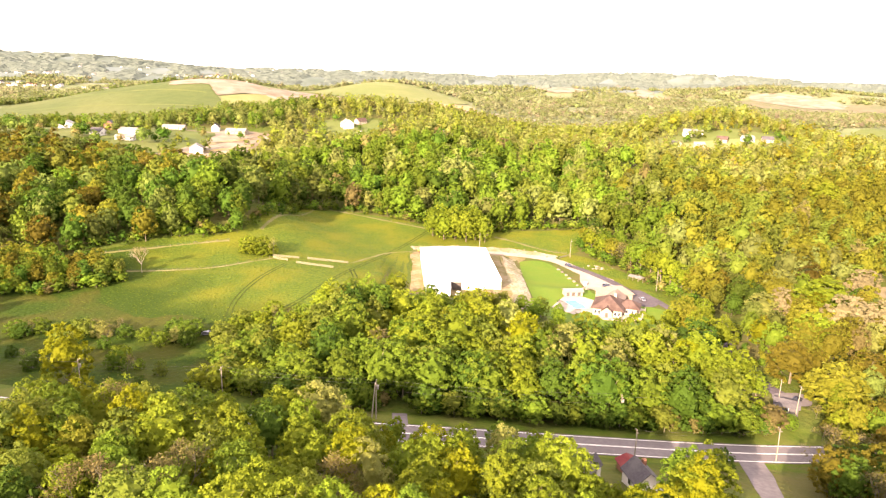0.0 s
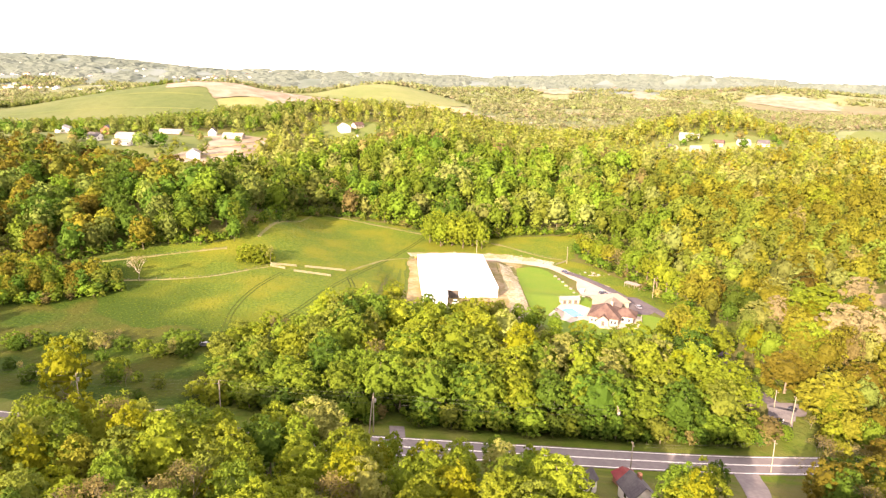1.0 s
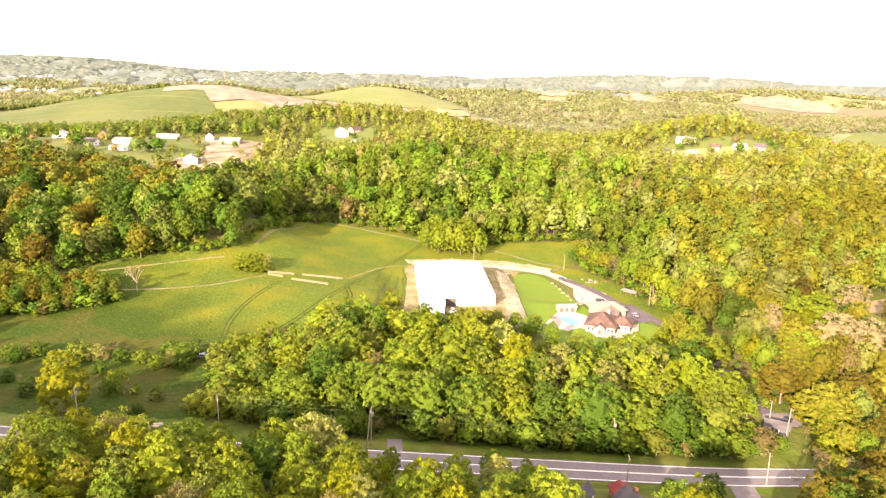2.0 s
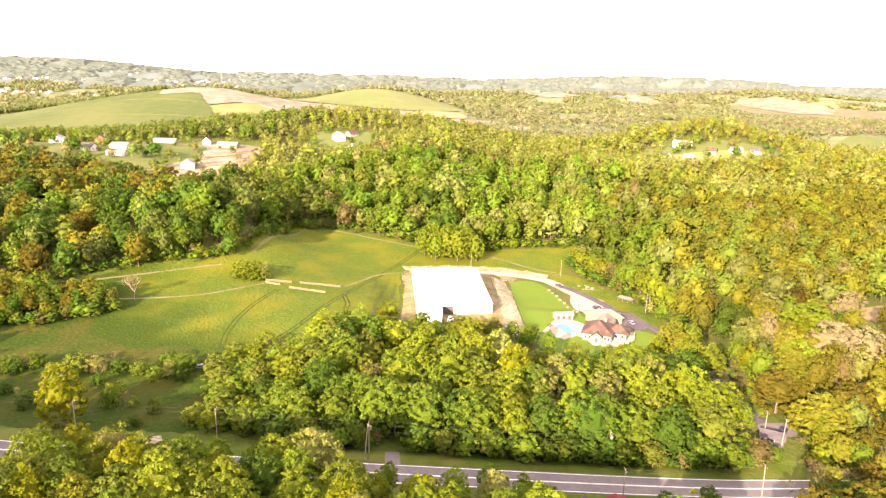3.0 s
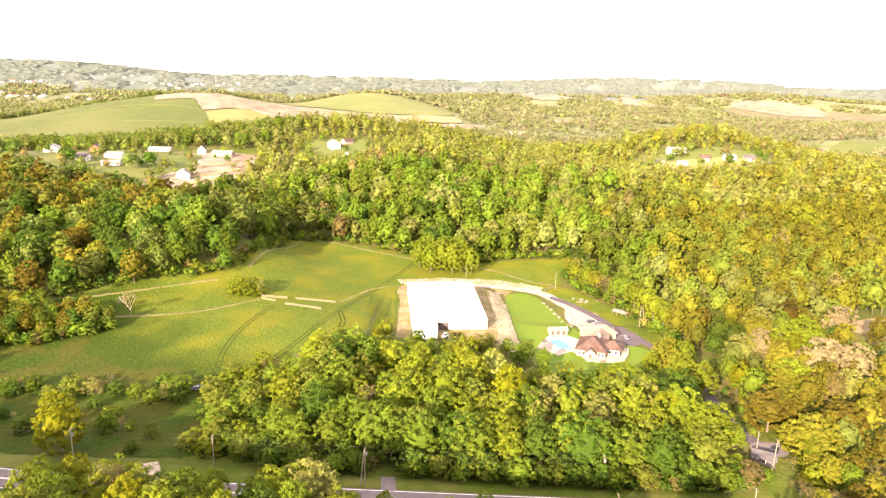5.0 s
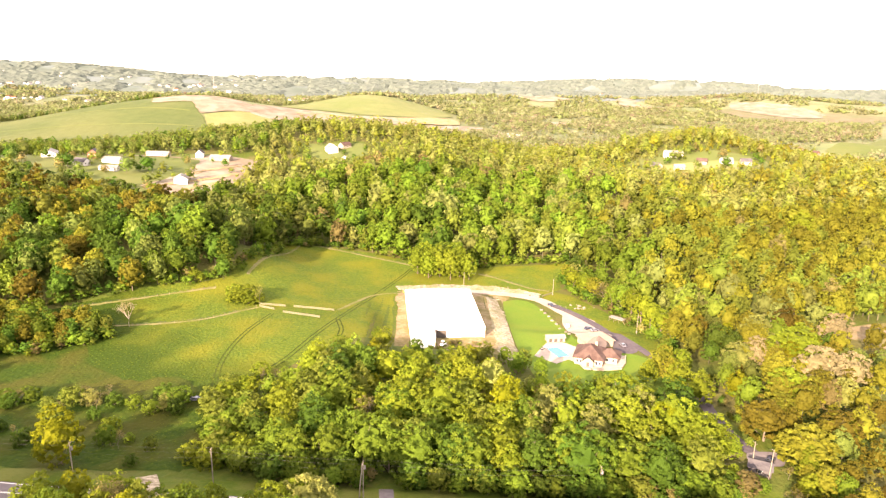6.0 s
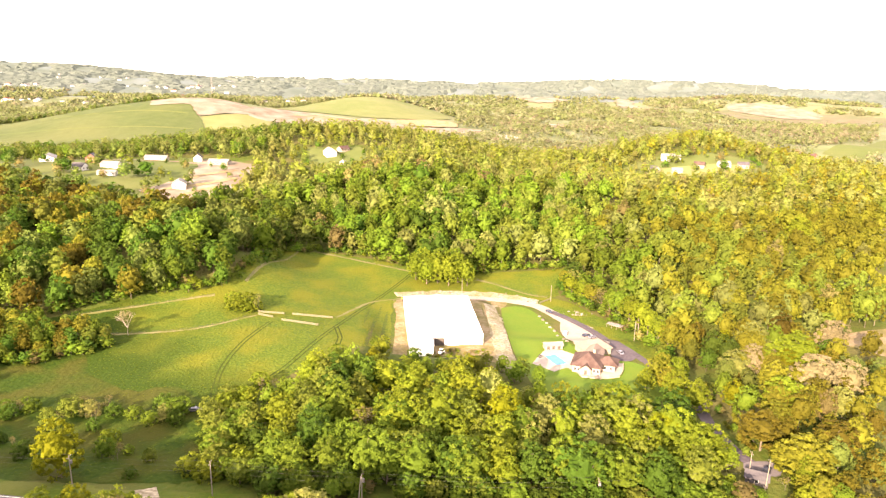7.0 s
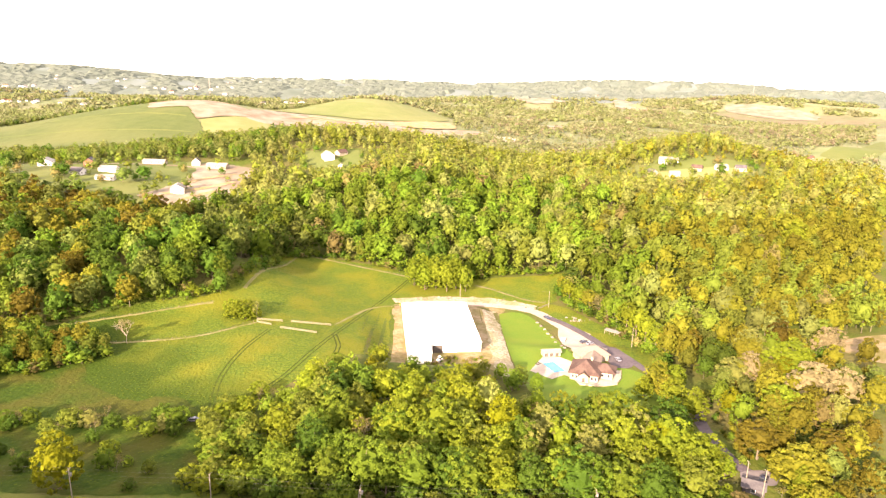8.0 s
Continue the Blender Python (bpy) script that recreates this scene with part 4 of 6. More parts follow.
# left hill: its shade is put into the leaf mix as deeper greens
def left_mix(x, y):
    f = min(1.0, max(0.0, (-x - 130) / 130))
    return {"deep": 5 - 3.5 * f, "fresh": 3 - f, "moss": 2.5, "lime": 0.8, "olive": 3 * f, "umber": 3.5 * f, "bud": 0.15}


LEFT = [(-215, 302), (-176, 316), (-140, 338), (-108, 354), (-101, 376), (-97, 414), (-95, 466), (-60, 468), (-60, 510), (-170, 560), (-260, 585), (-310, 618), (-420, 640), (-460, 420), (-330, 330)]
wood("left_hill_wood", LEFT, 11.2, (15, 25), left_mix, MID, "dense deep green broadleaf wood on the hillside beyond the meadow", [YARD_W, [(-480, 290), (-80, 290), (-80, 392), (-480, 392)]], 3)
wood("meadow_side_wood", LEFT, 11.2, (14, 23), left_mix, CLOSE, "deep green broadleaf wood along the meadow's upper edge", [[(-480, 392), (-50, 392), (-50, 700), (-480, 700)]], 4)
# out-of-view trees added in the west to throw shade over the meadow
wf = scatter([(-240, 172), (-180, 178), (-188, 250), (-204, 262), (-250, 258)], 8.6, br)
woods("west_field_wood", wf, br.uniform(13, 17, len(wf)), br.uniform(0.95, 1.2, len(wf)), [pick(br, {"olive": 3, "fresh": 3, "deep": 2}) for _ in wf], MID, "unseen broadleaf wood added west of the meadow to shade it", br)
wood("field_corner_wood", [(-300, 240), (-215, 300), (-178, 306), (-146, 296), (-138, 286), (-158, 272), (-220, 250)], 6.6, (9, 13), {"fresh": 3, "lime": 2, "olive": 2.5, "umber": 3, "deep": 2}, CLOSE, "low green thicket at the meadow corner", (), 5)


def back_mix(x, y):
    """Greener in the valley, more olive towards the east."""
    f = min(1.0, max(0.0, (x - 30) / 280 + 0.25 * noise.noise((x / 60, y / 60, 2.0))))
    return {"fresh": 5 * max(0.0, 1 - 1.8 * f), "lime": 0.8 + 5 * (1 - abs(2 * f - 1)), "olive": 7 * max(0.0, 2 * f - 0.7), "sage": 1.4 * (1 - f), "deep": 0.7 * max(0.0, 1 - 2 * f), "pale": 0.2, "bud": 0.12}


wood("back_valley_wood", [(-60, 470), (-8, 446), (30, 440), (60, 450), (98, 456), (112, 440), (120, 470), (160, 560), (160, 640), (-60, 640), (-170, 562), (-60, 512)], 11.4, (12, 24), back_mix, MID, "mixed spring woodland filling the valley behind the barn", (), 9)
EASTNEAR = [(110, 160), (330, 160), (330, 330), (110, 330)]
EAST = [(104, 436), (92, 420), (92, 403), (104, 378), (114, 352), (119, 336), (122, 314), (123, 296), (124, 250), (122, 215), (128, 180), (170, 165), (240, 170), (330, 270), (430, 420), (430, 560), (160, 560), (118, 470)]
wood("right_hill_wood", EAST, 11.6, (10, 22), back_mix, MID, "sunlit yellow-green woodland on the slope above the drive", [EASTF, EASTNEAR], 13)
def lane_mix(x, y):
    return {"olive": 6, "lime": 1.2, "bud": 0.6, "gold": 0.4, "bloom": 0.15, "fresh": 1.0, "moss": 1.5, "deep": 1.5 if y < 235 else 0.8, "umber": 4 if y < 235 else 1.5}


wood("drive_wood", EAST, 11.0, (8, 18), lane_mix, NEAR, "sunlit yellow-green woodland beside the lane", [EASTF, [(80, 330), (440, 330), (440, 600), (80, 600)]], 14)
def hill_mix(x, y):
    f = min(1.0, max(0.0, (x - 80) / 400 + 0.2 * noise.noise((x / 60, y / 60, 2.0))))
    return {"sage": 4, "moss": 2 - 1.6 * f, "lime": 4, "olive": 3 * f, "pale": 0.2, "bud": 0.1}


def yard_edge(p):
    """Lower trees round the hill clearings."""
    near = [np.hypot(np.maximum(np.abs(p[:, 0] - cx) - hx, 0), np.maximum(np.abs(p[:, 1] - cy) - hy, 0)) for cx, cy, hx, hy in ((311, 765, 70, 30), (-98, 762, 34, 38))]
    return 0.5 + 0.5 * smooth(5, 60, np.minimum(*near))


wood("upper_hill_wood", [(-165, 565), (-60, 642), (160, 642), (160, 562), (430, 562), (560, 700), (600, 860), (420, 930), (-160, 900), (-170, 760), (-172, 640)], 11.2, (11, 20), hill_mix, FAR, "mixed woodland climbing to the ridge", [YARD_W, YARD_C, YARD_E], 17, grow=yard_edge)
wood("left_ridge_wood", [(-172, 745), (-250, 765), (-330, 755), (-420, 700), (-640, 560), (-800, 700), (-700, 900), (-470, 900), (-330, 930), (-160, 960)], 10.8, (10, 17), {"moss": 5, "sage": 2, "fresh": 2, "deep": 1.5}, FAR, "belt of trees along the hilltop behind the homes", [YARD_W], 19)
far_fields = [[(-1000, 1080), (-870, 920), (-640, 900), (-430, 915), (-320, 980), (-262, 1090), (-250, 1250), (-138, 1280), (13, 1236), (120, 1340), (140, 1430), (75, 1480), (66, 1640), (20, 1715), (-120, 1730), (-262, 1650), (-310, 1560), (-330, 1390), (-500, 1350), (-720, 1350), (-940, 1220)], [(500, 890), (560, 940), (657, 1010), (780, 1110), (960, 1400), (695, 1150), (560, 1020)], [(960, 2225), (1015, 2300), (1130, 2260), (1220, 2100), (1335, 2000), (1335, 1850), (1200, 1830), (1040, 1890), (940, 1990), (890, 2140)], [(735, 2250), (685, 2407), (695, 2570), (745, 2660), (760, 2520), (810, 2210)], [(375, 2910), (470, 2700), (540, 2585), (419, 2535), (340, 2605)], [(280, 1675), (350, 1675), (338, 1580), (265, 1565)], [(130, 1366), (175, 1344), (212, 1295), (165, 1245), (130, 1290)], [(580, 1034), (630, 1080), (695, 1086), (655, 1015), (590, 965), (530, 920), (540, 980)]]
NEARER = [[(-165, 560), (-60, 640), (160, 640), (430, 560), (560, 700), (600, 860), (420, 930), (-160, 900), (-160, 960), (-330, 930), (-470, 900), (-700, 900), (-800, 700), (-640, 560), (-420, 700)]]


wood("field_edge_belt", [(-1000, 1200), (-920, 1230), (-720, 1352), (-600, 1372), (-520, 1360), (-500, 1392), (-600, 1412), (-720, 1396), (-930, 1290), (-1020, 1250)], 10, (11, 15), {"moss": 4, "deep": 2, "sage": 2}, FAR, "belt of trees along the far hayfield edge", (), 37)
TOWN = []
town_rng = np.random.default_rng(5)
for cx, cy, sx, sy, count in ((-1630, 2800, 150, 60, 34), (-1826, 3396, 150, 80, 22), (-1240, 2170, 90, 40, 16), (-990, 2900, 160, 80, 18), (-883, 3266, 120, 60, 30), (-1026, 4160, 200, 90, 20), (-620, 3300, 120, 60, 14), (-1300, 3700, 300, 120, 16), (1080, 3100, 140, 60, 12), (-320, 2400, 120, 40, 8)):
    for _ in range(count):
        TOWN.append((cx + town_rng.normal() * sx, cy + town_rng.normal() * sy, town_rng.random() * 180, town_rng.uniform(0.5, 0.9), town_rng.random()))


def canopy(name, y0, y1, step, height, mix, label, holes=(), seed=1, open_at=0.1, grain=1.7):
    """Woods too far to tell trees apart: one rolling, lumpy roof of crowns with clearings left open."""
    r = np.random.default_rng(seed)
    wide = 0.66 * y1 + 60
    X, Y = np.meshgrid(np.arange(-wide, wide, step), np.arange(y0, y1, step))
    ny, nx = X.shape
    p = np.column_stack([X.ravel(), Y.ravel()])
    p += r.uniform(-0.35, 0.35, p.shape) * step
    open_ = np.array([noise.noise((x / 120, y / 230, 4.0)) + 0.5 * noise.noise((x / 50, y / 90, 9.0)) for x, y in p]) > open_at
    for h in holes:
        open_ |= inside(p, np.array(h, float))
    row = np.repeat(np.arange(ny), nx)
    open_ |= (row == 0) | (row == ny - 1)
    open_ |= np.abs(p[:, 0]) > 0.66 * p[:, 1] + 40
    lump = np.array([abs(noise.noise((x / 34, y / 34, seed))) * 1.2 for x, y in p])
    tall = height * (0.3 + lump + 0.45 * grain * r.random(len(p)))
    for x, y, *_ in TOWN:
        if y0 < y < y1:
            tall[(np.abs(p[:, 0] - x) < 24) & (p[:, 1] > y - 55) & (p[:, 1] < y + 12)] *= 0.25
    z = ground_z(p[:, 0], p[:, 1]) + np.where(open_, -1.5, tall)
    ids = np.arange(nx * ny).reshape(ny, nx)
    q = np.stack([ids[:-1, :-1], ids[:-1, 1:], ids[1:, 1:], ids[1:, :-1]], -1).reshape(-1, 4)
    q = q[(~open_)[q].any(axis=1)]
    used = np.unique(q)
    back = np.full(nx * ny, -1)
    back[used] = np.arange(len(used))
    mids = p[q[:, 0]]
    patchy = np.array([noise.noise((x / 75, y / 110, seed + 3.0)) for x, y in mids]) + r.normal(size=len(q)) * 0.22
    mat = np.digitize(patchy, mix)
    me = mesh_from(name, np.column_stack([p[used], z[used]]), back[q], CANOPY, mat)
    return tagged(new(name, me), label, "woods", kind="stuff")


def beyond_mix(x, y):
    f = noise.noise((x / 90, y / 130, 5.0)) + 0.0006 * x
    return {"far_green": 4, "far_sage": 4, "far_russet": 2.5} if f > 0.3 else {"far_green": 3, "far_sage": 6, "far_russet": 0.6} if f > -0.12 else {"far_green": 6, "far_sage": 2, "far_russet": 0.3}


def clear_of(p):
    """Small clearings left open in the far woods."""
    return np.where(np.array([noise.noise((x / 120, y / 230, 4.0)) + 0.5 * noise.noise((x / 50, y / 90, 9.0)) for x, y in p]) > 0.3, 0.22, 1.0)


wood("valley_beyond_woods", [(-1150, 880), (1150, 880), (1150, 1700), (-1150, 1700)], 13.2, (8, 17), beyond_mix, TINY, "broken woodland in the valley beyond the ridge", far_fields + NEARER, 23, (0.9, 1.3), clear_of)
def gaps_of(p):
    return np.where(np.array([noise.noise((x / 120, y / 230, 4.0)) + 0.5 * noise.noise((x / 50, y / 90, 9.0)) for x, y in p]) > 0.22, 0.12, 1.0) * np.array([0.3 if any(abs(x - tx) < 24 and -55 < y - ty < 12 for tx, ty, *_ in TOWN) else 1.0 for x, y in p])


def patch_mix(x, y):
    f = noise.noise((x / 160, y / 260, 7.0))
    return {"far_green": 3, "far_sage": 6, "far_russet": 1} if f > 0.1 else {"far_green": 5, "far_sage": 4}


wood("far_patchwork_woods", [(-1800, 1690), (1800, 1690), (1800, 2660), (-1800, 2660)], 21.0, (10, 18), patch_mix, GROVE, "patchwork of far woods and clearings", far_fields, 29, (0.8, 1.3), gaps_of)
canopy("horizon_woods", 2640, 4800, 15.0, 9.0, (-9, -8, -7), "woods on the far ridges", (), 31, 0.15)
yr = np.random.default_rng(44)
yp = np.concatenate([scatter(p, 15, yr, 0.6) for p in (YARD_W, YARD_C, YARD_E)])
yp = yp[yr.random(len(yp)) < np.where(yp[:, 0] < -160, 0.26, 0.55)]
woods("yard_trees", yp, yr.uniform(4, 12, len(yp)), yr.uniform(1.0, 1.5, len(yp)), [pick(yr, {"deep": 4, "moss": 4, "lime": 1.5, "bud": 0.6}) for _ in yp], FAR, "scattered garden trees round the hilltop homes", yr)
# big garden trees between the hilltop homes
gt = np.array([(-328, 628), (-334, 634), (-322, 622), (-345, 600), (-330, 590), (-378, 636), (-390, 650), (-384, 620), (-270, 622), (-264, 634), (-260, 646), (-256, 636), (-266, 660), (-236, 684), (-240, 692), (-300, 574), (-286, 570), (-310, 566), (-340, 668), (-350, 720), (-300, 740), (-262, 742), (-200, 690), (-410, 660), (-425, 676), (-274, 646)], float)
woods("garden_trees", gt, yr.uniform(7, 15, len(gt)), yr.uniform(1.0, 1.4, len(gt)), [pick(yr, {"moss": 4, "deep": 3, "bud": 1.2, "lime": 1}) for _ in gt], MID, "full dark green garden trees round the hilltop homes", yr)
# brush under the open trees along the lane
lb = scatter([(114, 214), (122, 212), (128, 240), (126, 275), (118, 262), (117, 240)], 4.5, yr)
woods("lane_brush", lb, yr.uniform(1.5, 4.5, len(lb)), yr.uniform(1.0, 1.5, len(lb)), [pick(yr, {"fresh": 3, "lime": 3, "olive": 2, "deep": 2, "bud": 1}) for _ in lb], CLOSE, "low green brush along the wooded lane", yr)
# ---- buildings and fixtures ----
def add_box(bm, c, size, turn=0.0):
    """A box into bm: centre, sizes, turn about z in degrees."""
    m = Matrix.LocRotScale(c, Euler((0, 0, radians(turn))), size)
    bmesh.ops.create_cube(bm, size=1.0, matrix=m)


def add_prism(bm, profile, y0, y1):
    """A profile of (x, z) points drawn out along y."""
    a = [bm.verts.new((x, y0, z)) for x, z in profile]
    b = [bm.verts.new((x, y1, z)) for x, z in profile]
    n = len(profile)
    bm.faces.new(a)
    bm.faces.new(b[::-1])
    for i in range(n):
        bm.faces.new((a[i - 1], b[i - 1], b[i], a[i]))


def finish(name, bm, material):
    bmesh.ops.recalc_face_normals(bm, faces=bm.faces)
    me = bpy.data.meshes.new(name)
    bm.to_mesh(me)
    bm.free()
    me.materials.append(material)
    return me


def part(name, bm, material, parent, label=""):
    ob = new(name, finish(name, bm, material))
    ob.parent = parent
    return tagged(ob, label)


def boxes(items):
    bm = bmesh.new()
    for it in items:
        add_box(bm, *it)
    return bm


def thing(name, x, y, z, turn, label, category, group=""):
    ob = new(name)
    ob.matrix_world = pose(x, y, z, 0, 0, turn)
    return tagged(ob, label, category, group)


def gable_roof(w, d, eave, rise, over, thick):
    """A two-slope roof slab, ridge along y."""
    bm = bmesh.new()
    hw = w / 2 + over
    drop = rise * over / (w / 2)
    add_prism(bm, [(-hw, eave - drop), (0, eave + rise), (hw, eave - drop), (hw, eave - drop + thick), (0, eave + rise + thick), (-hw, eave - drop + thick)], -d / 2 - over, d / 2 + over)
    return bm


def hip_roof(w, d, eave, rise, over, thick=0.25):
    bm = bmesh.new()
    hw, hd = w / 2 + over, d / 2 + over
    ridge = max(0.0, hd - hw)
    v = [bm.verts.new(p) for p in ((-hw, -hd, eave), (hw, -hd, eave), (hw, hd, eave), (-hw, hd, eave), (0, -ridge - 0.01, eave + rise), (0, ridge + 0.01, eave + rise))]
    u = [bm.verts.new(p) for p in ((-hw, -hd, eave - thick), (hw, -hd, eave - thick), (hw, hd, eave - thick), (-hw, hd, eave - thick))]
    for f in ((v[0], v[1], v[4]), (v[1], v[2], v[5], v[4]), (v[2], v[3], v[5]), (v[3], v[0], v[4], v[5]), (u[3], u[2], u[1], u[0])):
        bm.faces.new(f)
    for i in range(4):
        bm.faces.new((u[i], u[(i + 1) % 4], v[(i + 1) % 4], v[i]))
    return bm


def add_window(parent, x, y, z, w, h, facing):
    """A framed window with its pane on a wall; facing: the way it looks, in degrees from +x."""
    fx, fy = math.cos(radians(facing)), math.sin(radians(facing))
    turn = facing - 90
    frame_bm = bmesh.new()
    rx, ry = -fy, fx
    for s, ww, hh, zz in ((-1, 0.12, h + 0.2, 0), (1, 0.12, h + 0.2, 0)):
        add_box(frame_bm, (x + rx * s * w / 2, y + ry * s * w / 2, z), (ww, 0.1, hh), turn)
    for zz in (-h / 2 - 0.05, h / 2 + 0.05):
        add_box(frame_bm, (x, y, z + zz), (w - 0.1, 0.12, 0.12), turn)
    win = part("window", frame_bm, WHITE_WALL, parent)
    part("pane", boxes([((x - fx * 0.01, y - fy * 0.01, z), (w, 0.05, h), turn)]), GLASS, win)
    return win


def gable_house(name, x, y, turn, w, d, eave, rise, walls, roof, label, category="house", group="", over=0.5, hip=False, chimney=False, windows=True, z=None, porch=False):
    """A small house: ridge along its own y axis."""
    z = gz(x, y) if z is None else z
    h = thing(name, x, y, z, turn, label, category, group)
    bm = bmesh.new()
    if hip:
        add_box(bm, (0, 0, eave / 2 - 0.5), (w, d, eave + 1.0))
    else:
        add_prism(bm, [(-w / 2, -1.0), (w / 2, -1.0), (w / 2, eave), (0, eave + rise), (-w / 2, eave)], -d / 2, d / 2)
    part("wall", bm, walls, h)
    rf = part("roof", hip_roof(w, d, eave + 0.02, rise, over) if hip else gable_roof(w, d, eave + 0.03, rise, over, 0.18), roof, h)
    if chimney:
        part("chimney", boxes([((w * 0.18, d * 0.2, eave + rise * 0.8), (0.9, 0.9, 2.2))]), BRICK_WALL, rf)
    if windows:
        zz = eave * 0.55
        n = max(1, int(w // 4))
        for i in range(n):
            add_window(h, -w / 2 + w * (i + 0.5) / n, -d / 2 - 0.03, zz, 1.3, 1.3, -90)
        n = max(1, int(d // 4))
        for i in range(n):
            add_window(h, -w / 2 - 0.03, -d / 2 + d * (i + 0.5) / n, zz, 1.3, 1.3, 180)
            add_window(h, w / 2 + 0.03, -d / 2 + d * (i + 0.5) / n, zz, 1.3, 1.3, 0)
    if porch:
        part("porch", boxes([((0, -d / 2 - 1.2, 0.2), (w * 0.8, 2.4, 0.3)), ((-w * 0.38, -d / 2 - 2.2, 1.3), (0.15, 0.15, 2.2)), ((w * 0.38, -d / 2 - 2.2, 1.3), (0.15, 0.15, 2.2)), ((0, -d / 2 - 1.3, 2.5), (w * 0.84, 2.6, 0.15))]), WHITE_WALL, h)
    return h


# the big white barn: long low gable and a wing at its front corner
barn = thing("barn", 10, 342, -7.5, 4, "large white steel riding barn with a low gable roof", "barn")
W, D, EV, RS = 36.5, 60.0, 5.0, 0.7
bm = bmesh.new()
add_prism(bm, [(-W / 2, -0.6), (W / 2, -0.6), (W / 2, EV), (0, EV + RS), (-W / 2, EV)], -D / 2, D / 2)
part("wall", bm, WHITE_METAL, barn)
roof = part("roof", gable_roof(W, D, EV + 0.02, RS, 0.35, 0.12), WHITE_METAL, barn)
ribs = 40
for side in (-1, 1):
    rib_me = None
    for i in range(ribs + 1):
        yy = -D / 2 + D * i / ribs
        if rib_me is None:
            rb = bmesh.new()
            add_prism(rb, [(0, EV + RS + 0.13), (side * W / 2, EV + 0.13), (side * W / 2, EV + 0.19), (0, EV + RS + 0.19)], -0.05, 0.05)
            rib_me = finish("roof_rib", rb, WHITE_METAL)
        o = new("roof_rib", rib_me)
        o.parent = roof
        o.location = (0, yy, 0)
part("ridge_cap", boxes([((0, 0, EV + RS + 0.2), (0.7, D + 0.7, 0.12))]), WHITE_METAL, roof)
wing = bmesh.new()
add_prism(wing, [(-W / 2, -0.6), (-W / 2 + 11, -0.6), (-W / 2 + 11, EV + 0.2), (-W / 2, EV - 0.1)], -D / 2 - 13, -D / 2 - 0.02)
part("front_wing", wing, WHITE_METAL, barn)
wr = bmesh.new()
add_prism(wr, [(-W / 2 - 0.3, EV - 0.08), (-W / 2 + 11.3, EV + 0.25), (-W / 2 + 11.3, EV + 0.38), (-W / 2 - 0.3, EV + 0.05)], -D / 2 - 13.3, -D / 2 - 0.02)
part("wing_roof", wr, WHITE_METAL, barn)
# flat dark panels on the closed wall, for the shade inside
part("big_door", boxes([((-W / 2 + 11.06, -D / 2 - 5.5, 2.2), (0.1, 8.0, 4.4))]), DIM_PANEL, barn, "dark panel for the shaded doorway in the wing")
part("side_door", boxes([((-3.2, -D / 2 - 0.06, 2.0), (5.0, 0.1, 4.0))]), DIM_PANEL, barn, "dark panel for the shaded doorway")
part("wainscot", boxes([((W / 4 + 3, -D / 2 - 0.05, 0.15), (W / 2 - 7, 0.08, 0.9))]), CREAM_WALL, barn)

# the house: hipped main block, cross wing, link and garage
house = thing("house", 77.7, 292.6, -9.9, -20, "cream house with brown hipped shingle roofs beside the pool", "house")
part("wall", boxes([((0, 0, 1.6), (12.6, 14.2, 4.2))]), CREAM_WALL, house)
part("roof", hip_roof(12.8, 14.4, 3.72, 4.2, 0.8), BROWN_ROOF, house)
part("chimney", boxes([((2.2, 3.0, 6.6), (1.1, 1.1, 3.2))]), STONE_WALL, house)
part("east_wing_wall", boxes([((9.2, 2.4, 1.5), (6.2, 8, 4.0))]), CREAM_WALL, house)
wing_roof = part("east_wing_roof", hip_roof(8.2, 9.5, 3.5, 2.8, 0.6), BROWN_ROOF, house)
wing_roof.matrix_local = pose(8.4, 2.4, 0, 0, 0, 90)
part("link_wall", boxes([((1.5, 11.2, 1.5), (8, 8.2, 4.0))]), CREAM_WALL, house)
link = part("link_roof", gable_roof(8.3, 9.0, 3.55, 2.6, 0.5, 0.2), SUNLIT_ROOF, house)
link.location = (1.5, 11.0, 0)
gw = part("garage_wall", boxes([((0, 0, 1.5), (15.0, 8.6, 3.9))]), CREAM_WALL, house)
gw.matrix_local = pose(0, 20.1, 0, 0, 0, 32)
gar = part("garage_roof", hip_roof(8.8, 15.2, 3.45, 3.0, 0.7), SUNLIT_ROOF, house)
gar.matrix_local = pose(0, 20.1, 0, 0, 0, 122)
for gx_ in (-4.6, 0, 4.6):
    part("garage_door", boxes([((gx_, 4.34, 1.3), (3.6, 0.1, 2.5))]), WHITE_WALL, gw)
gbm = bmesh.new()
add_prism(gbm, [(-2.3, 0), (2.3, 0), (2.3, 3.0), (0, 4.9), (-2.3, 3.0)], -8.8, -7.12)
part("front_gable", gbm, STONE_WALL, house, "pale stone gabled entry bay")
fr = part("front_gable_roof", gable_roof(4.7, 3.4, 3.05, 1.9, 0.35, 0.16), BROWN_ROOF, house)
fr.location = (0, -7.3, 0)
for wx in (-5.0, -3.4, 3.6, 5.2):
    add_window(house, wx, -7.13, 1.8, 1.1, 1.6, -90)
for wy in (-5.0, -2.2, 0.8, 3.8):
    add_window(house, -6.33, wy, 1.8, 1.5, 1.9, 180)
for wx in (8.0, 10.6):
    add_window(house, wx, -1.63, 1.8, 1.2, 1.5, -90)
add_window(house, 12.33, 2.4, 1.8, 1.3, 1.5, 0)
part("door", boxes([((0, -8.84, 1.2), (1.3, 0.1, 2.3))]), DIM_PANEL, house)
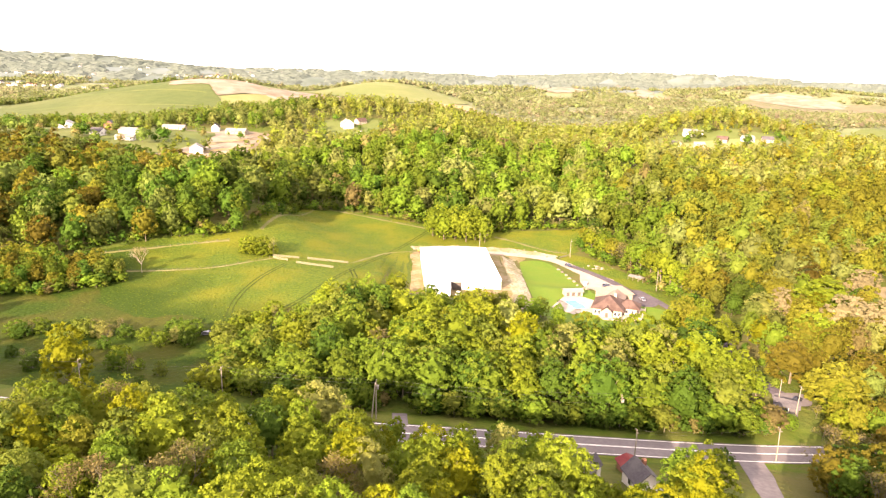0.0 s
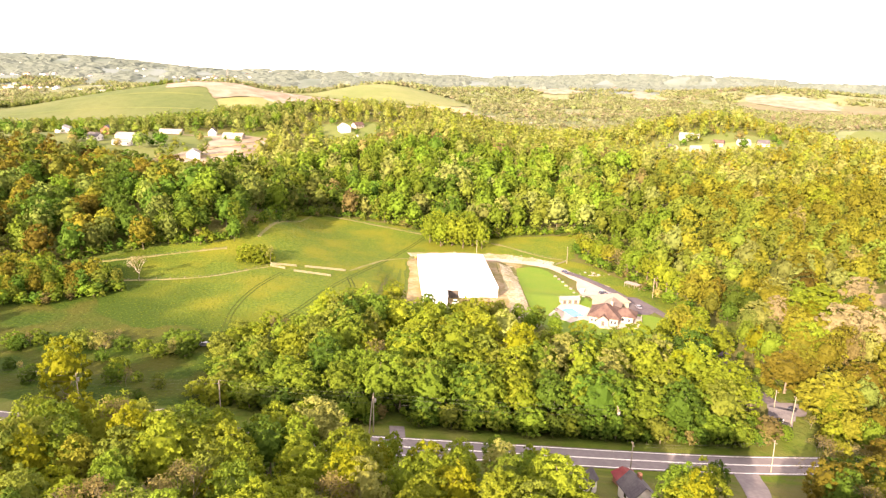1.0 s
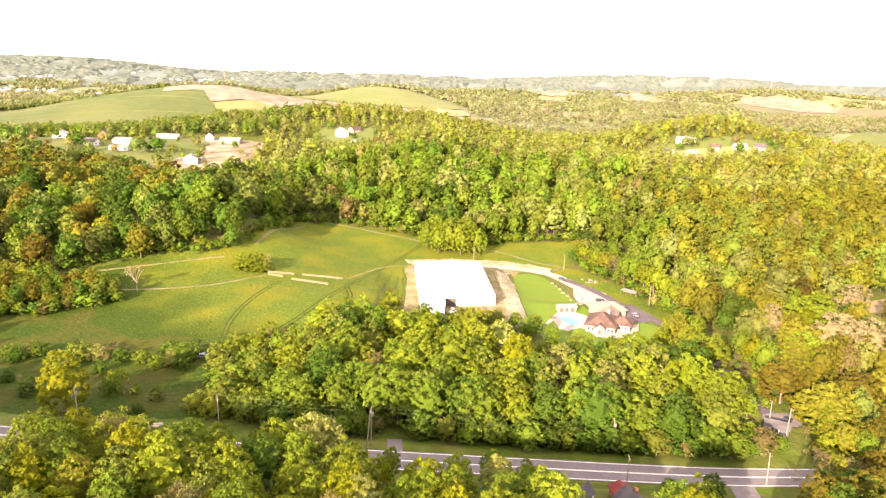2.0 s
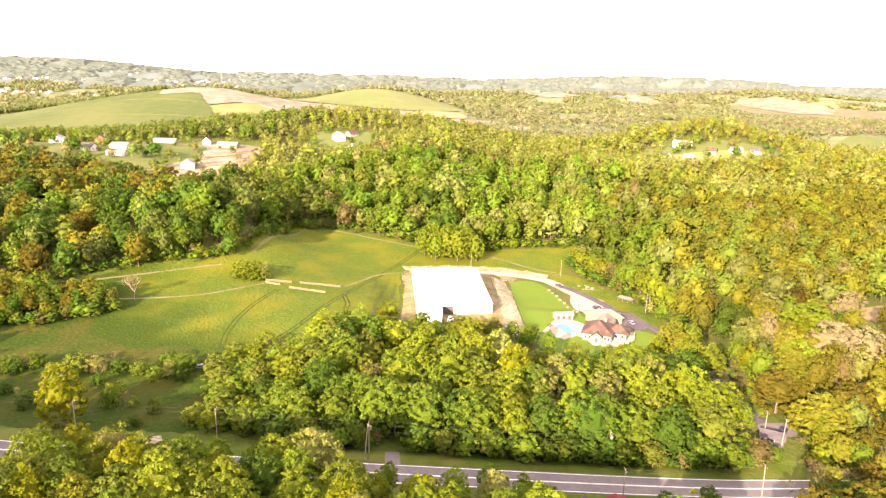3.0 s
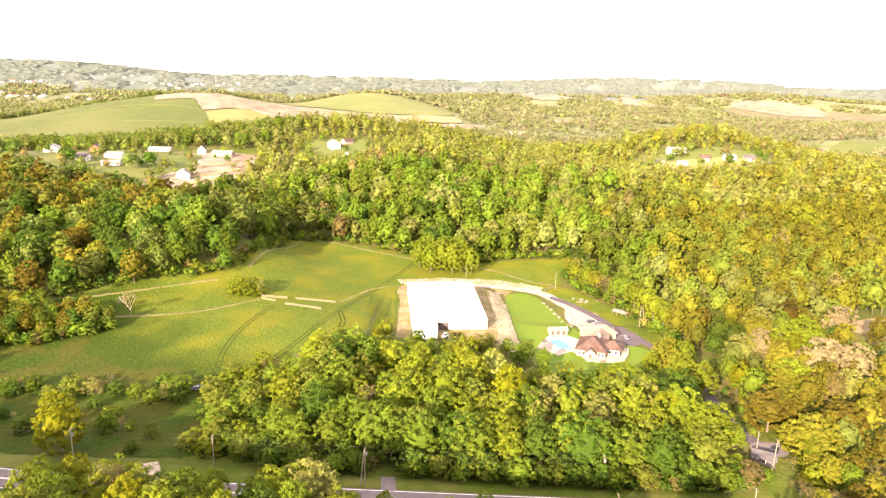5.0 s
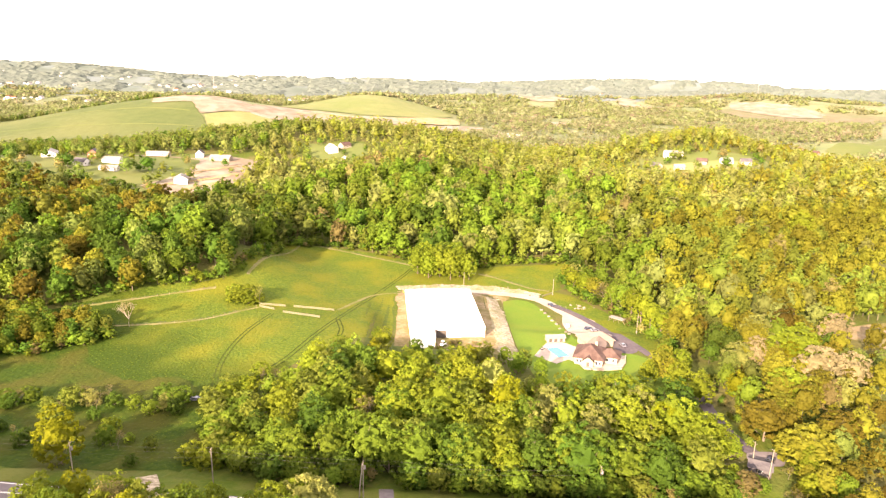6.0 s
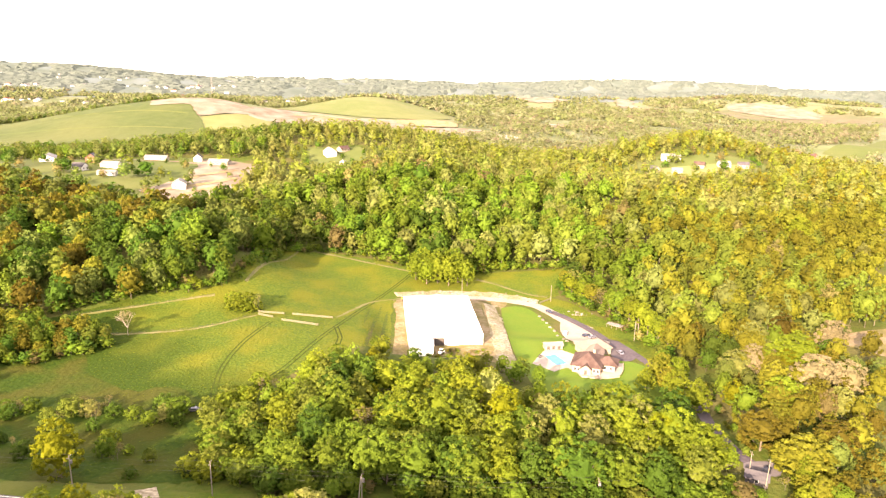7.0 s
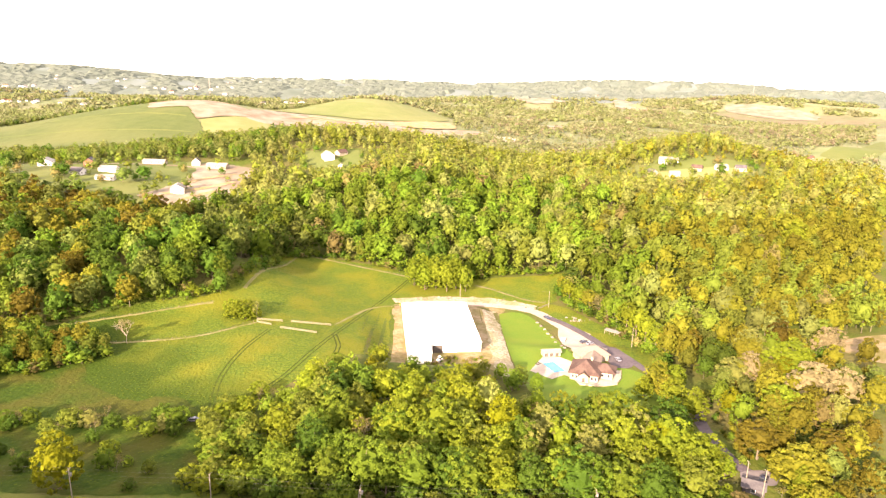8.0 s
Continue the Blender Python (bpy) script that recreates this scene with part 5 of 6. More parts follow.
terrace = patch("terrace", [(65.9, 295), (71, 287.6), (72.4, 281.6), (80.5, 279.5), (89.6, 282.0), (93, 288), (95.6, 297), (86, 300), (72, 303)], CONCRETE, 0.24, step=2, curved=False)
setting(terrace, "pale paved terrace along the house front", "terrace")
bm = bmesh.new()
for a, b in (((72.6, 281.6), (80.5, 279.6)), ((80.5, 279.6), (89.6, 282.1)), ((89.6, 282.1), (93, 288)), ((93, 288), (95.5, 296.5))):
    ang = math.degrees(math.atan2(b[1] - a[1], b[0] - a[0]))
    add_box(bm, ((a[0] + b[0]) / 2, (a[1] + b[1]) / 2, -9.35), (math.dist(a, b) + 0.1, 0.35, 0.9), ang)
low = new("garden_wall", finish("garden_wall", bm, STONE_WALL))
tagged(low, "low pale stone wall round the house terrace", "wall")

# pool, deck and pool house
setting(patch("pool_deck", [(52.3, 296.6), (57, 305.5), (61.7, 314), (69.4, 313), (74.7, 307.3), (74, 300.7), (71.5, 294.4), (65.1, 290.6), (61.1, 287.5)], CONCRETE, 0.2, step=2, curved=False), "wide pale concrete deck round the pool", "deck")
pool = thing("swimming_pool", 64.3, 300.6, -9.62, 20, "small light blue swimming pool with pale coping", "pool")
pool.scale = (1.2, 1.2, 1)
part("water", boxes([((0, 0, -0.02), (5.2, 9.4, 0.06))]), WATER, pool)
for c, s in (((-2.8, 0, 0.04), (0.5, 10.4, 0.16)), ((2.8, 0, 0.04), (0.5, 10.4, 0.16)), ((0, -4.95, 0.04), (5.1, 0.5, 0.16)), ((0, 4.95, 0.04), (5.1, 0.5, 0.16))):
    part("coping", boxes([(c, s)]), CONCRETE, pool)
pool_house = gable_house("pool_house", 65.5, 315.5, 96, 4.0, 9.0, 2.3, 1.0, CREAM_WALL, PALE_ROOF, "small white pool house with a pale roof", "pool house", windows=False, z=-9.9)
for px in (-2.6, 0.2, 2.8):
    part("opening_shade", boxes([((-2.03, px, 1.1), (0.08, 1.5, 2.0))]), DIM_PANEL, pool_house)


def lounger(x, y, turn):
    t = thing("sun_lounger", x, y, -9.68, turn, "dark sun lounger on the pool deck", "lounger", "loungers at the pool")
    part("seat", boxes([((0, 0, 0.35), (0.7, 1.3, 0.1))]), DARK, t)
    b = part("backrest", boxes([((0, 0, 0.3), (0.7, 0.1, 0.7))]), DARK, t)
    b.matrix_local = pose(0, 0.75, 0.35, -35, 0, 0)
    for lx in (-0.3, 0.3):
        for ly in (-0.55, 0.55):
            part("leg", boxes([((lx, ly, 0.15), (0.05, 0.05, 0.3))]), GREY_METAL, t)


for x, y, t in ((57, 303, 60), (58.2, 304.6, 60), (72, 297, -40), (72.6, 300, -60), (71.6, 294.5, -50)):
    lounger(x, y, t)

# open-fronted shelter beside the drive
shelter = thing("shelter", 106.5, 350.5, gz(106.5, 350.5), -42, "long low open shelter with a pale metal roof", "shelter")
sh = bmesh.new()
add_prism(sh, [(-1.5, 2.1), (1.5, 2.5), (1.5, 2.6), (-1.5, 2.2)], -4.6, 4.6)
roof_sh = part("roof", sh, PALE_ROOF, shelter)
roof_sh.matrix_local = pose(0, 0, 0, 0, 0, 90)
for py in (-4.3, -1.5, 1.5, 4.3):
    for px, ph in ((-1.35, 2.1), (1.35, 2.48)):
        part("post", boxes([((py, px, ph / 2 - 0.2), (0.16, 0.16, ph + 0.4))]), WOOD_POLE, shelter)
part("rail", boxes([((0, 1.35, 0.9), (9.0, 0.1, 0.2))]), WOOD_POLE, shelter)


def car(name, x, y, turn, paint, label, lift=0.2, kind="car"):
    """A parked car, nose along its own +x."""
    c = thing(name, x, y, gz(x, y) + lift, turn, label, kind, "parked vehicles")
    bm = bmesh.new()
    add_prism(bm, [(-2.2, 0.35), (2.2, 0.35), (2.25, 0.75), (1.2, 0.95), (0.6, 1.45), (-1.2, 1.5), (-2.1, 1.05), (-2.25, 0.8)], -0.88, 0.88)
    part("body", bm, paint, c)
    for s in (-1, 1):
        g = bmesh.new()
        add_prism(g, [(-1.7, 1.0), (1.0, 1.0), (0.55, 1.38), (-1.15, 1.42)], 0.885 * s, 0.9 * s)
        part("side_window", g, GLASS, c)
        for wx in (-1.35, 1.4):
            wb = bmesh.new()
            bmesh.ops.create_cone(wb, cap_ends=True, segments=14, radius1=0.34, radius2=0.34, depth=0.22, matrix=Matrix.Translation((wx, 0.8 * s, 0.34)) @ Matrix.Rotation(radians(90), 4, "X"))
            part("wheel", wb, DARK, c)
    for x0, z0, x1, z1 in ((1.18, 1.0, 0.64, 1.42), (-2.08, 1.1, -1.3, 1.49)):
        g = bmesh.new()
        v = [g.verts.new(p) for p in ((x0, -0.75, z0), (x0, 0.75, z0), (x1, 0.7, z1), (x1, -0.7, z1))]
        bmesh.ops.translate(g, verts=v, vec=(0.03 if x0 > 0 else -0.03, 0, 0.03))
        f = g.faces.new(v)
        bmesh.ops.solidify(g, geom=[f], thickness=0.02)
        part("windscreen" if x0 > 0 else "rear_window", g, GLASS, c)
    return c


car("car", 87.6, 338.5, 20, CAR_DARK, "dark blue car parked on the pale court")
car("car", 90.4, 336.0, 25, CAR_GREY, "grey car parked on the pale court")
car("van", 77.2, 341, 70, CAR_WHITE, "white van parked by the lawn edge")
car("car", 74.6, 377, -60, CAR_DARK, "dark car standing on the pale drive")
car("car", -82, 228.5, 10, CAR_GREY, "old grey car standing at the meadow edge", 0.1)
car("car", 119.5, 205.5, 40, CAR_DARK, "dark car parked beside the roadside building")
car("car", 97.5, 309, 100, CAR_GREY, "grey car parked on the asphalt court", 0.28)


def loader(x, y, turn, paint, label):
    """A compact yard loader with cab, arms and bucket."""
    t = thing("loader", x, y, gz(x, y) + 0.1, turn, label, "loader")
    part("body", boxes([((-0.2, 0, 0.95), (2.4, 1.3, 0.9)), ((-1.1, 0, 1.5), (0.9, 1.2, 0.5))]), paint, t)
    part("cab", boxes([((0.1, 0, 1.95), (1.2, 1.2, 1.2))]), GLASS, t)
    part("cab_roof", boxes([((0.1, 0, 2.62), (1.4, 1.35, 0.12))]), paint, t)
    for s in (-1, 1):
        part("arm", boxes([((0.9, 0.75 * s, 1.3), (2.4, 0.16, 0.2))]), paint, t)
        for wx in (-0.75, 0.65):
            wb = bmesh.new()
            bmesh.ops.create_cone(wb, cap_ends=True, segments=14, radius1=0.5, radius2=0.5, depth=0.35, matrix=Matrix.Translation((wx, 0.78 * s, 0.5)) @ Matrix.Rotation(radians(90), 4, "X"))
            part("wheel", wb, DARK, t)
    bk = bmesh.new()
    add_prism(bk, [(1.9, 0.2), (2.8, 0.15), (2.8, 0.22), (2.0, 0.3), (2.0, 1.0), (1.9, 1.0)], -0.95, 0.95)
    part("bucket", bk, GREY_METAL, t)


loader(9.5, 301, 60, CAR_WHITE, "white compact loader at the barn door")
loader(-10.5, 380.5, 10, ORANGE, "orange loader parked behind the barn")

# boulders set along the lawn's edge
def boulder(x, y, size, seed, label="pale boulder set along the lawn edge", group="boulders along the lawn"):
    r = np.random.default_rng(seed)
    bm = bmesh.new()
    bmesh.ops.create_icosphere(bm, subdivisions=2, radius=1.0)
    for v in bm.verts:
        v.co *= 1 + 0.28 * noise.noise(v.co * 1.3 + Vector((seed * 3.1, 0, 0)))
        v.co.z *= 0.6
    o = new("boulder", finish("boulder", bm, STONE))
    o.matrix_world = Matrix.LocRotScale((x, y, gz(x, y) + 0.2 * size), Euler((0, 0, r.random() * 6)), (size, size * 0.8, size))
    tagged(o, label, "boulder", group)


for i, (x, y) in enumerate([(67.7, 369.2), (68.8, 363.6), (70.1, 358.2), (70.6, 351), (72, 345.5), (72.3, 338), (74, 330), (74.5, 324.4)]):
    boulder(x, y, 0.9 + 0.6 * rng.random(), i + 1)
for i, (x, y) in enumerate(spline([(-12, 394), (10, 404), (36, 407), (54, 405), (68, 396)], 3.4)):
    boulder(x + rng.normal() * 1.3, y + rng.normal() * 1.6, 0.35 + 0.75 * rng.random() ** 2, i + 40, "pale rock lying on the stony strip", "rocks behind the barn")
for i in range(22):
    boulder(92 + rng.normal() * 3.0, 374 + rng.normal() * 2.2 - 0.6 * i / 22, 0.4 + 0.8 * rng.random() ** 2, i + 90, "pale rock heaped on the drive verge", "rocks on the verge")


# utility poles and their wires
def pole(x, y, h, lean=(0, 0), arm=True, lamp=False, transformer=False, label="grey wooden utility pole beside the road", z=None):
    z = gz(x, y) if z is None else z
    t = thing("utility_pole", x, y, z, 0, label, "utility pole", "utility poles")
    v, f = tube([(0, 0, -1), (lean[0] * 0.5, lean[1] * 0.5, h / 2), (lean[0], lean[1], h)], [0.19, 0.16, 0.12], 8)
    shaft = new("shaft", mesh_from("shaft", v, f + [tuple(range(16, 24))], [WOOD_POLE], smooth_faces=True))
    shaft.parent = t
    if arm:
        part("crossarm", boxes([((lean[0], lean[1], h - 0.6), (0.12, 2.2, 0.12))]), BARK, t)
        for s in (-1, 0, 1):
            part("insulator", boxes([((lean[0], lean[1] + s * 1.1, h - 0.42), (0.1, 0.1, 0.22))]), GREY_METAL, t)
    if transformer:
        b = bmesh.new()
        bmesh.ops.create_cone(b, cap_ends=True, segments=14, radius1=0.32, radius2=0.32, depth=1.0, matrix=Matrix.Translation((lean[0] + 0.45, lean[1], h - 2.0)))
        part("transformer", b, PALE_ROOF, t)
    return Vector((x + lean[0], y + lean[1], z + h - 0.35))


tops = [pole(-150, 181, 11), pole(-100, 176.5, 11, transformer=True), pole(-59.5, 174.5, 11.2), pole(-16, 168.6, 11.6, transformer=True), pole(53.5, 178.5, 10.5, transformer=True), pole(114, 195.5, 11.0, (0.4, 0))]
pole(-17.2, 167.6, 10.8, (1.0, 0.8), arm=False, label="slanting wooden brace pole beside the road")
side_tops = [pole(95, 168.4, 10.2, (-0.3, 0)), pole(53, 160.6, 8.6), pole(112, 203, 9.0)]
farm_tops = [pole(25, 406, 9.5, arm=False, label="thin wooden utility pole behind the barn"), pole(79, 396, 10.5, label="wooden utility pole beside the drive"), pole(111.5, 332, 11, arm=False, label="wooden utility pole beside the asphalt drive")]


def wires(a, b, offsets, sag=0.9, r=0.012):
    cv = bpy.data.curves.new("wire", "CURVE")
    cv.dimensions, cv.bevel_depth, cv.bevel_resolution = "3D", r, 0
    for oy, oz in offsets:
        sp = cv.splines.new("POLY")
        sp.points.add(12)
        for i, p in enumerate(sp.points):
            t = i / 12
            q = a.lerp(b, t) + Vector((0, oy, oz - 4 * sag * t * (1 - t)))
            p.co = (*q, 1)
    cv.materials.append(WIRE)
    ob = new("overhead_wire", cv)
    tagged(ob, "overhead wires slung between the poles", "wire", "overhead wires")


for a, b in zip(tops, tops[1:]):
    wires(a, b, ((-1.1, 0), (1.1, 0), (0, -2.4)))
wires(side_tops[0], side_tops[1], ((0, 0), (0, -0.8)))
wires(farm_tops[0], farm_tops[1], ((0, 0),))


# white board fences in the meadow and thin post fences
def board_fence(a, b, label):
    """Three-board paddock fence between two plan points."""
    n = max(2, round(math.dist(a, b) / 2.6))
    z0 = gz(*a)
    f = thing("paddock_fence", a[0], a[1], z0, 0, label, "fence", "paddock fences")
    pts = [Vector((a[0] + (b[0] - a[0]) * i / n, a[1] + (b[1] - a[1]) * i / n, 0)) for i in range(n + 1)]
    for p in pts:
        p.z = gz(p.x, p.y)
    org = Vector((a[0], a[1], z0))
    for p in pts:
        part("post", boxes([(p - org + Vector((0, 0, 0.6)), (0.16, 0.16, 1.5))]), BOARD, f)
    turn = math.degrees(math.atan2(b[1] - a[1], b[0] - a[0]))
    for p, q in zip(pts, pts[1:]):
        for hz in (0.4, 0.78, 1.16):
            bm = bmesh.new()
            d = q - p
            v = []
            up, side = Vector((0, 0, 0.12)), Vector((-d.y, d.x, 0)).normalized() * 0.05
            for base in (p, q):
                for u in (-1, 1):
                    for s in (-1, 1):
                        v.append(bm.verts.new(base - org + Vector((0, 0, hz)) + up * u + side * s))
            for k in ((0, 1, 3, 2), (4, 6, 7, 5), (0, 4, 5, 1), (2, 3, 7, 6), (0, 2, 6, 4), (1, 5, 7, 3)):
                bm.faces.new([v[i] for i in k])
            part("board", bm, BOARD, f)


board_fence((-83.2, 332.0), (-70.3, 331.9), "pale board fence at the meadow gateway")
board_fence((-66, 332.1), (-45.5, 331.0), "pale board fence across the meadow")
board_fence((-82.4, 328.2), (-74.6, 325.3), "pale board fence at the meadow gateway")
board_fence((71.8, 392.3), (79.0, 399.0), "pale board fence beside the drive pole")
board_fence((-69.2, 321.0), (-50.5, 315.6), "pale board fence across the meadow")


def post_fence(points, label, step=6.0):
    f = thing("wire_fence", points[0][0], points[0][1], 0, 0, label, "fence", "wire fences")
    post_me = finish("post", boxes([((0, 0, 0.5), (0.11, 0.11, 1.3))]), BARK)
    line = spline(points, step)
    for x, y in line:
        o = new("post", post_me)
        o.parent = f
        o.location = (x - points[0][0], y - points[0][1], gz(x, y))
    for hz in (0.5, 1.0):
        v, q = tube([(x - points[0][0], y - points[0][1], gz(x, y) + hz) for x, y in line], [0.025] * len(line), 3)
        w = new("wire", mesh_from("wire", v, q, [WIRE]))
        w.parent = f


post_fence([(-171, 313), (-140, 330), (-110, 348)], "wooden post and wire fence along the wood's edge")
post_fence([(-163, 297), (-134, 299.5), (-105, 307.5), (-84, 328)], "wooden post and wire fence across the meadow")
post_fence([(-98.3, 368), (-94, 403), (-90, 440), (-87, 470)], "wooden post and wire fence along the wood's edge")
post_fence([(-87, 470), (-74.7, 469), (-38, 452), (-7.6, 438.5)], "wooden post and wire fence at the meadow's far end")
post_fence([(36, 430), (47, 424), (66, 408.5), (78, 403)], "wooden post and wire fence above the drive")

# houses by the road
gable_house("house", 48.5, 140.5, 12, 6.0, 7.0, 3.4, 2.6, WHITE_WALL, GREY_ROOF, "white two-storey house with a dark shingle roof", porch=True, chimney=True)
gable_house("shed", 48.6, 150.5, 8, 5.0, 3.6, 2.4, 1.1, BRICK_WALL, RED_ROOF, "red shed behind the roadside house", "shed", windows=False)
gable_house("house", 36.6, 143.0, -40, 3.6, 6.0, 3.2, 2.2, WHITE_WALL, GREY_ROOF, "white gabled house half hidden by trees", over=0.3)
# the lane-side block stands for shapes in shade, its walls coloured dark for that
gable_house("workshop", 113.5, 200.5, 62, 6, 7, 2.2, 1.2, GREY_ROOF, GREY_ROOF, "low block coloured dark for shaded shapes beside the lane", "workshop")
gable_house("house", 108.5, 139, 20, 8, 10, 3.6, 2.6, CREAM_WALL, BROWN_ROOF, "brown-roofed house among the roadside trees")

# homes on the hilltops
HOMES = [(-372, 688, 20, 16, 26, 5, 3, WHITE_WALL, PALE_ROOF, "long white farm building on the hilltop"), (-318, 640, 70, 10, 16, 4, 3, WHITE_WALL, GREY_ROOF, "white hilltop home with a grey roof"),
         (-330, 690, 10, 12, 14, 6.5, 3.5, BRICK_WALL, GREY_ROOF, "brick hilltop home with a grey roof"), (-300, 664, 80, 11, 22, 4, 2.5, WHITE_WALL, PALE_ROOF, "long pale home on the hilltop"),
         (-288, 628, 95, 9, 20, 3.2, 1.8, WHITE_WALL, PALE_ROOF, "long low white building on the hilltop"), (-284, 736, 85, 9, 30, 3.5, 2, CREAM_WALL, PALE_ROOF, "long pale shed along the hilltop lane"),
         (-240, 735, 10, 10, 13, 5, 3.5, WHITE_WALL, GREY_ROOF, "white house with a grey roof on the hilltop"), (-214, 722, 85, 12, 26, 4, 2.5, CREAM_WALL, PALE_ROOF, "cream work building with a pale roof"),
         (-218, 612, 15, 14, 18, 5, 3, WHITE_WALL, PALE_ROOF, "white barn beside the dirt yard"), (-105, 770, 25, 14, 16, 6, 4, WHITE_WALL, PALE_ROOF, "large white house on the hilltop"),
         (-92, 786, -40, 10, 16, 4, 3, CREAM_WALL, BROWN_ROOF, "brown-roofed wing building on the hilltop"), (-86, 733, 0, 8, 9, 4, 2.5, WHITE_WALL, PALE_ROOF, "small white outbuilding on the hilltop"),
         (-6, 655, 10, 9, 10, 4.5, 3, CREAM_WALL, GREY_ROOF, "cream house among the trees"), (4, 712, -15, 10, 11, 5, 4, WHITE_WALL, BROWN_ROOF, "white house with a brown roof among trees"),
         (290, 797, 80, 14, 26, 5, 3, WHITE_WALL, PALE_ROOF, "large white building on the wooded hill"), (262, 768, 20, 11, 13, 4, 3, CREAM_WALL, GREY_ROOF, "grey-roofed home on the wooded hill"),
         (282, 752, 85, 9, 14, 4, 2.5, CREAM_WALL, PALE_ROOF, "pale-roofed home on the wooded hill"), (310, 760, 60, 11, 14, 4, 3, CREAM_WALL, BROWN_ROOF, "brown-roofed home on the wooded hill"),
         (336, 756, 90, 10, 16, 4, 3, WHITE_WALL, PALE_ROOF, "pale home on the wooded hill"), (356, 752, 80, 10, 14, 4, 3, CREAM_WALL, GREY_ROOF, "grey-roofed home on the wooded hill"),
         (530, 790, 80, 12, 22, 5, 3, WHITE_WALL, PALE_ROOF, "white shed on the far wooded slope"), (610, 1060, 30, 10, 12, 4, 3, BRICK_WALL, BROWN_ROOF, "brown home at the far field's edge"), (38, 742, 40, 9, 12, 4, 3, WHITE_WALL, PALE_ROOF, "white home among the ridge trees")]
for hx, hy, turn, w, d, ev, rs, wm, rm, label in HOMES:
    gable_house("house", hx, hy, turn, w * 0.8, d * 0.8, ev * 0.9, rs, wm, rm, label, group="hilltop homes")

# the far town: small white homes among the hazy trees
town_wall = finish("wall", boxes([((0, 0, 2.5), (12, 20, 7))]), WHITE_WALL)
town_roof = finish("roof", gable_roof(12, 20, 6.0, 4, 0.6, 0.4), PALE_ROOF)
town_roof_c = finish("roof", gable_roof(12, 20, 6.0, 4, 0.6, 0.4), BRICK_WALL)
town_roof_b = finish("roof", gable_roof(12, 20, 6.0, 4, 0.6, 0.4), GREY_ROOF)
for x, y, turn, k, shade in TOWN:
    t = thing("house", x, y, gz(x, y) + 1, turn, "white home in the far town", "house", "far town homes")
    t.scale = (k, k, k)
    for nm, me in (("wall", town_wall), ("roof", town_roof if shade < 0.6 else town_roof_b if shade < 0.85 else town_roof_c)):
        o = new(nm, me)
        o.parent = t


def mast(x, y, h, w, label):
    """A tall slender lattice mast."""
    t = thing("mast", x, y, gz(x, y), 0, label, "mast")
    pieces = []
    n = 14
    for k in range(3):
        a = 2 * math.pi * k / 3
        pieces.append(tube([(w * math.cos(a), w * math.sin(a), -2), (w * 0.5 * math.cos(a), w * 0.5 * math.sin(a), h)], [0.35, 0.25], 4))
        b = 2 * math.pi * (k + 1) / 3
        for i in range(n):
            u, v = 1 - 0.5 * i / n, 1 - 0.5 * (i + 1) / n
            pieces.append(tube([(w * u * math.cos(a), w * u * math.sin(a), h * i / n), (w * v * math.cos(b), w * v * math.sin(b), h * (i + 1) / n)], [0.18, 0.18], 3))
    v, f = joined(pieces)
    o = new("lattice", mesh_from("lattice", v, f, [PALE_ROOF]))
    o.parent = t
    part("antenna", boxes([((0, 0, h + 2), (0.4, 0.4, 5))]), GREY_METAL, t)


mast(-430, 1430, 56, 1.8, "slender pale lattice mast on the hill")
mast(1290, 2700, 60, 3, "far slender radio mast on the ridge")
# ---- single trees and shrubs in the open ----
plant([make_tree(151, 18, 5.8, 0.4, 90, 46, 0.5)], -107, 184, 19.0, 1.0, "gold", label="golden yellow-green tree alone in the rough grass")
pale_bare = make_bare_tree(76, 11, 2.8, leaves=420, size=0.26)
pale_bare[0].materials[0] = WHITE_BARK
plant([pale_bare], -134.5, 298, 12, 0.9, "bloom", label="nearly leafless reddish tree in the meadow")
for x, y, h in ((-95, 334, 7), (-92, 338, 8), (-89, 333, 6.5), (-98, 340, 7), (-86, 336, 6)):
    plant(BUSH, x, y, h, 1.2, "yellow", "shrub", "yellow-green shrub beside the meadow gateway", category="shrub")
plant(BARE, -83.5, 333, 10, 0.5, "pale", label="slender pale tree at the meadow gateway")
for x, y, h, t in ((-4, 424, 18, "bright"), (3, 418, 17, "bright"), (10, 421, 20, "bright"), (17, 417, 19, "bright"), (23, 423, 20, "yellow"), (10, 430, 20, "fresh"), (29, 419, 17, "bright"), (1, 431, 19, "yellow"), (18, 430, 20, "bright")):
    plant(FULL, x, y, h, 0.92, t, group="trees behind the barn", label=COLOURS[t] + " tree in the full clump behind the barn")
# young trees over the foot of the gravel bank
for x, y, h, t in ((36, 279, 8, "fresh"), (44, 275, 9, "lime"), (51, 270, 8, "fresh"), (29, 284, 7, "lime"), (40, 268, 10, "fresh"), (22, 280, 9, "bud")):
    plant(BARE if t == "bud" else FULL, x, y, h, 1.1, t, group="trees below the barn", label=COLOURS[t] + " young tree below the barn yard")
# trees along the drive, trunks bare below
for x, y, h, t in ((92, 399, 16, "yellow"), (97, 391, 15, "yellow"), (101, 384, 15, "olive"), (105, 376, 15, "bud"), (108, 368, 18, "fresh"), (111, 360, 18, "fresh"), (114, 352, 18, "yellow"), (117, 343, 17, "yellow"), (119, 334, 16, "yellow"), (96, 412, 15, "pale"), (92, 418, 14, "olive"), (121, 324, 16, "yellow"), (122, 312, 14, "olive")):
    plant(TALL if t != "bud" else BARE, x, y, h, 1.1, t, group="trees along the drive", label=COLOURS[t] + " tree at the edge of the drive woods")
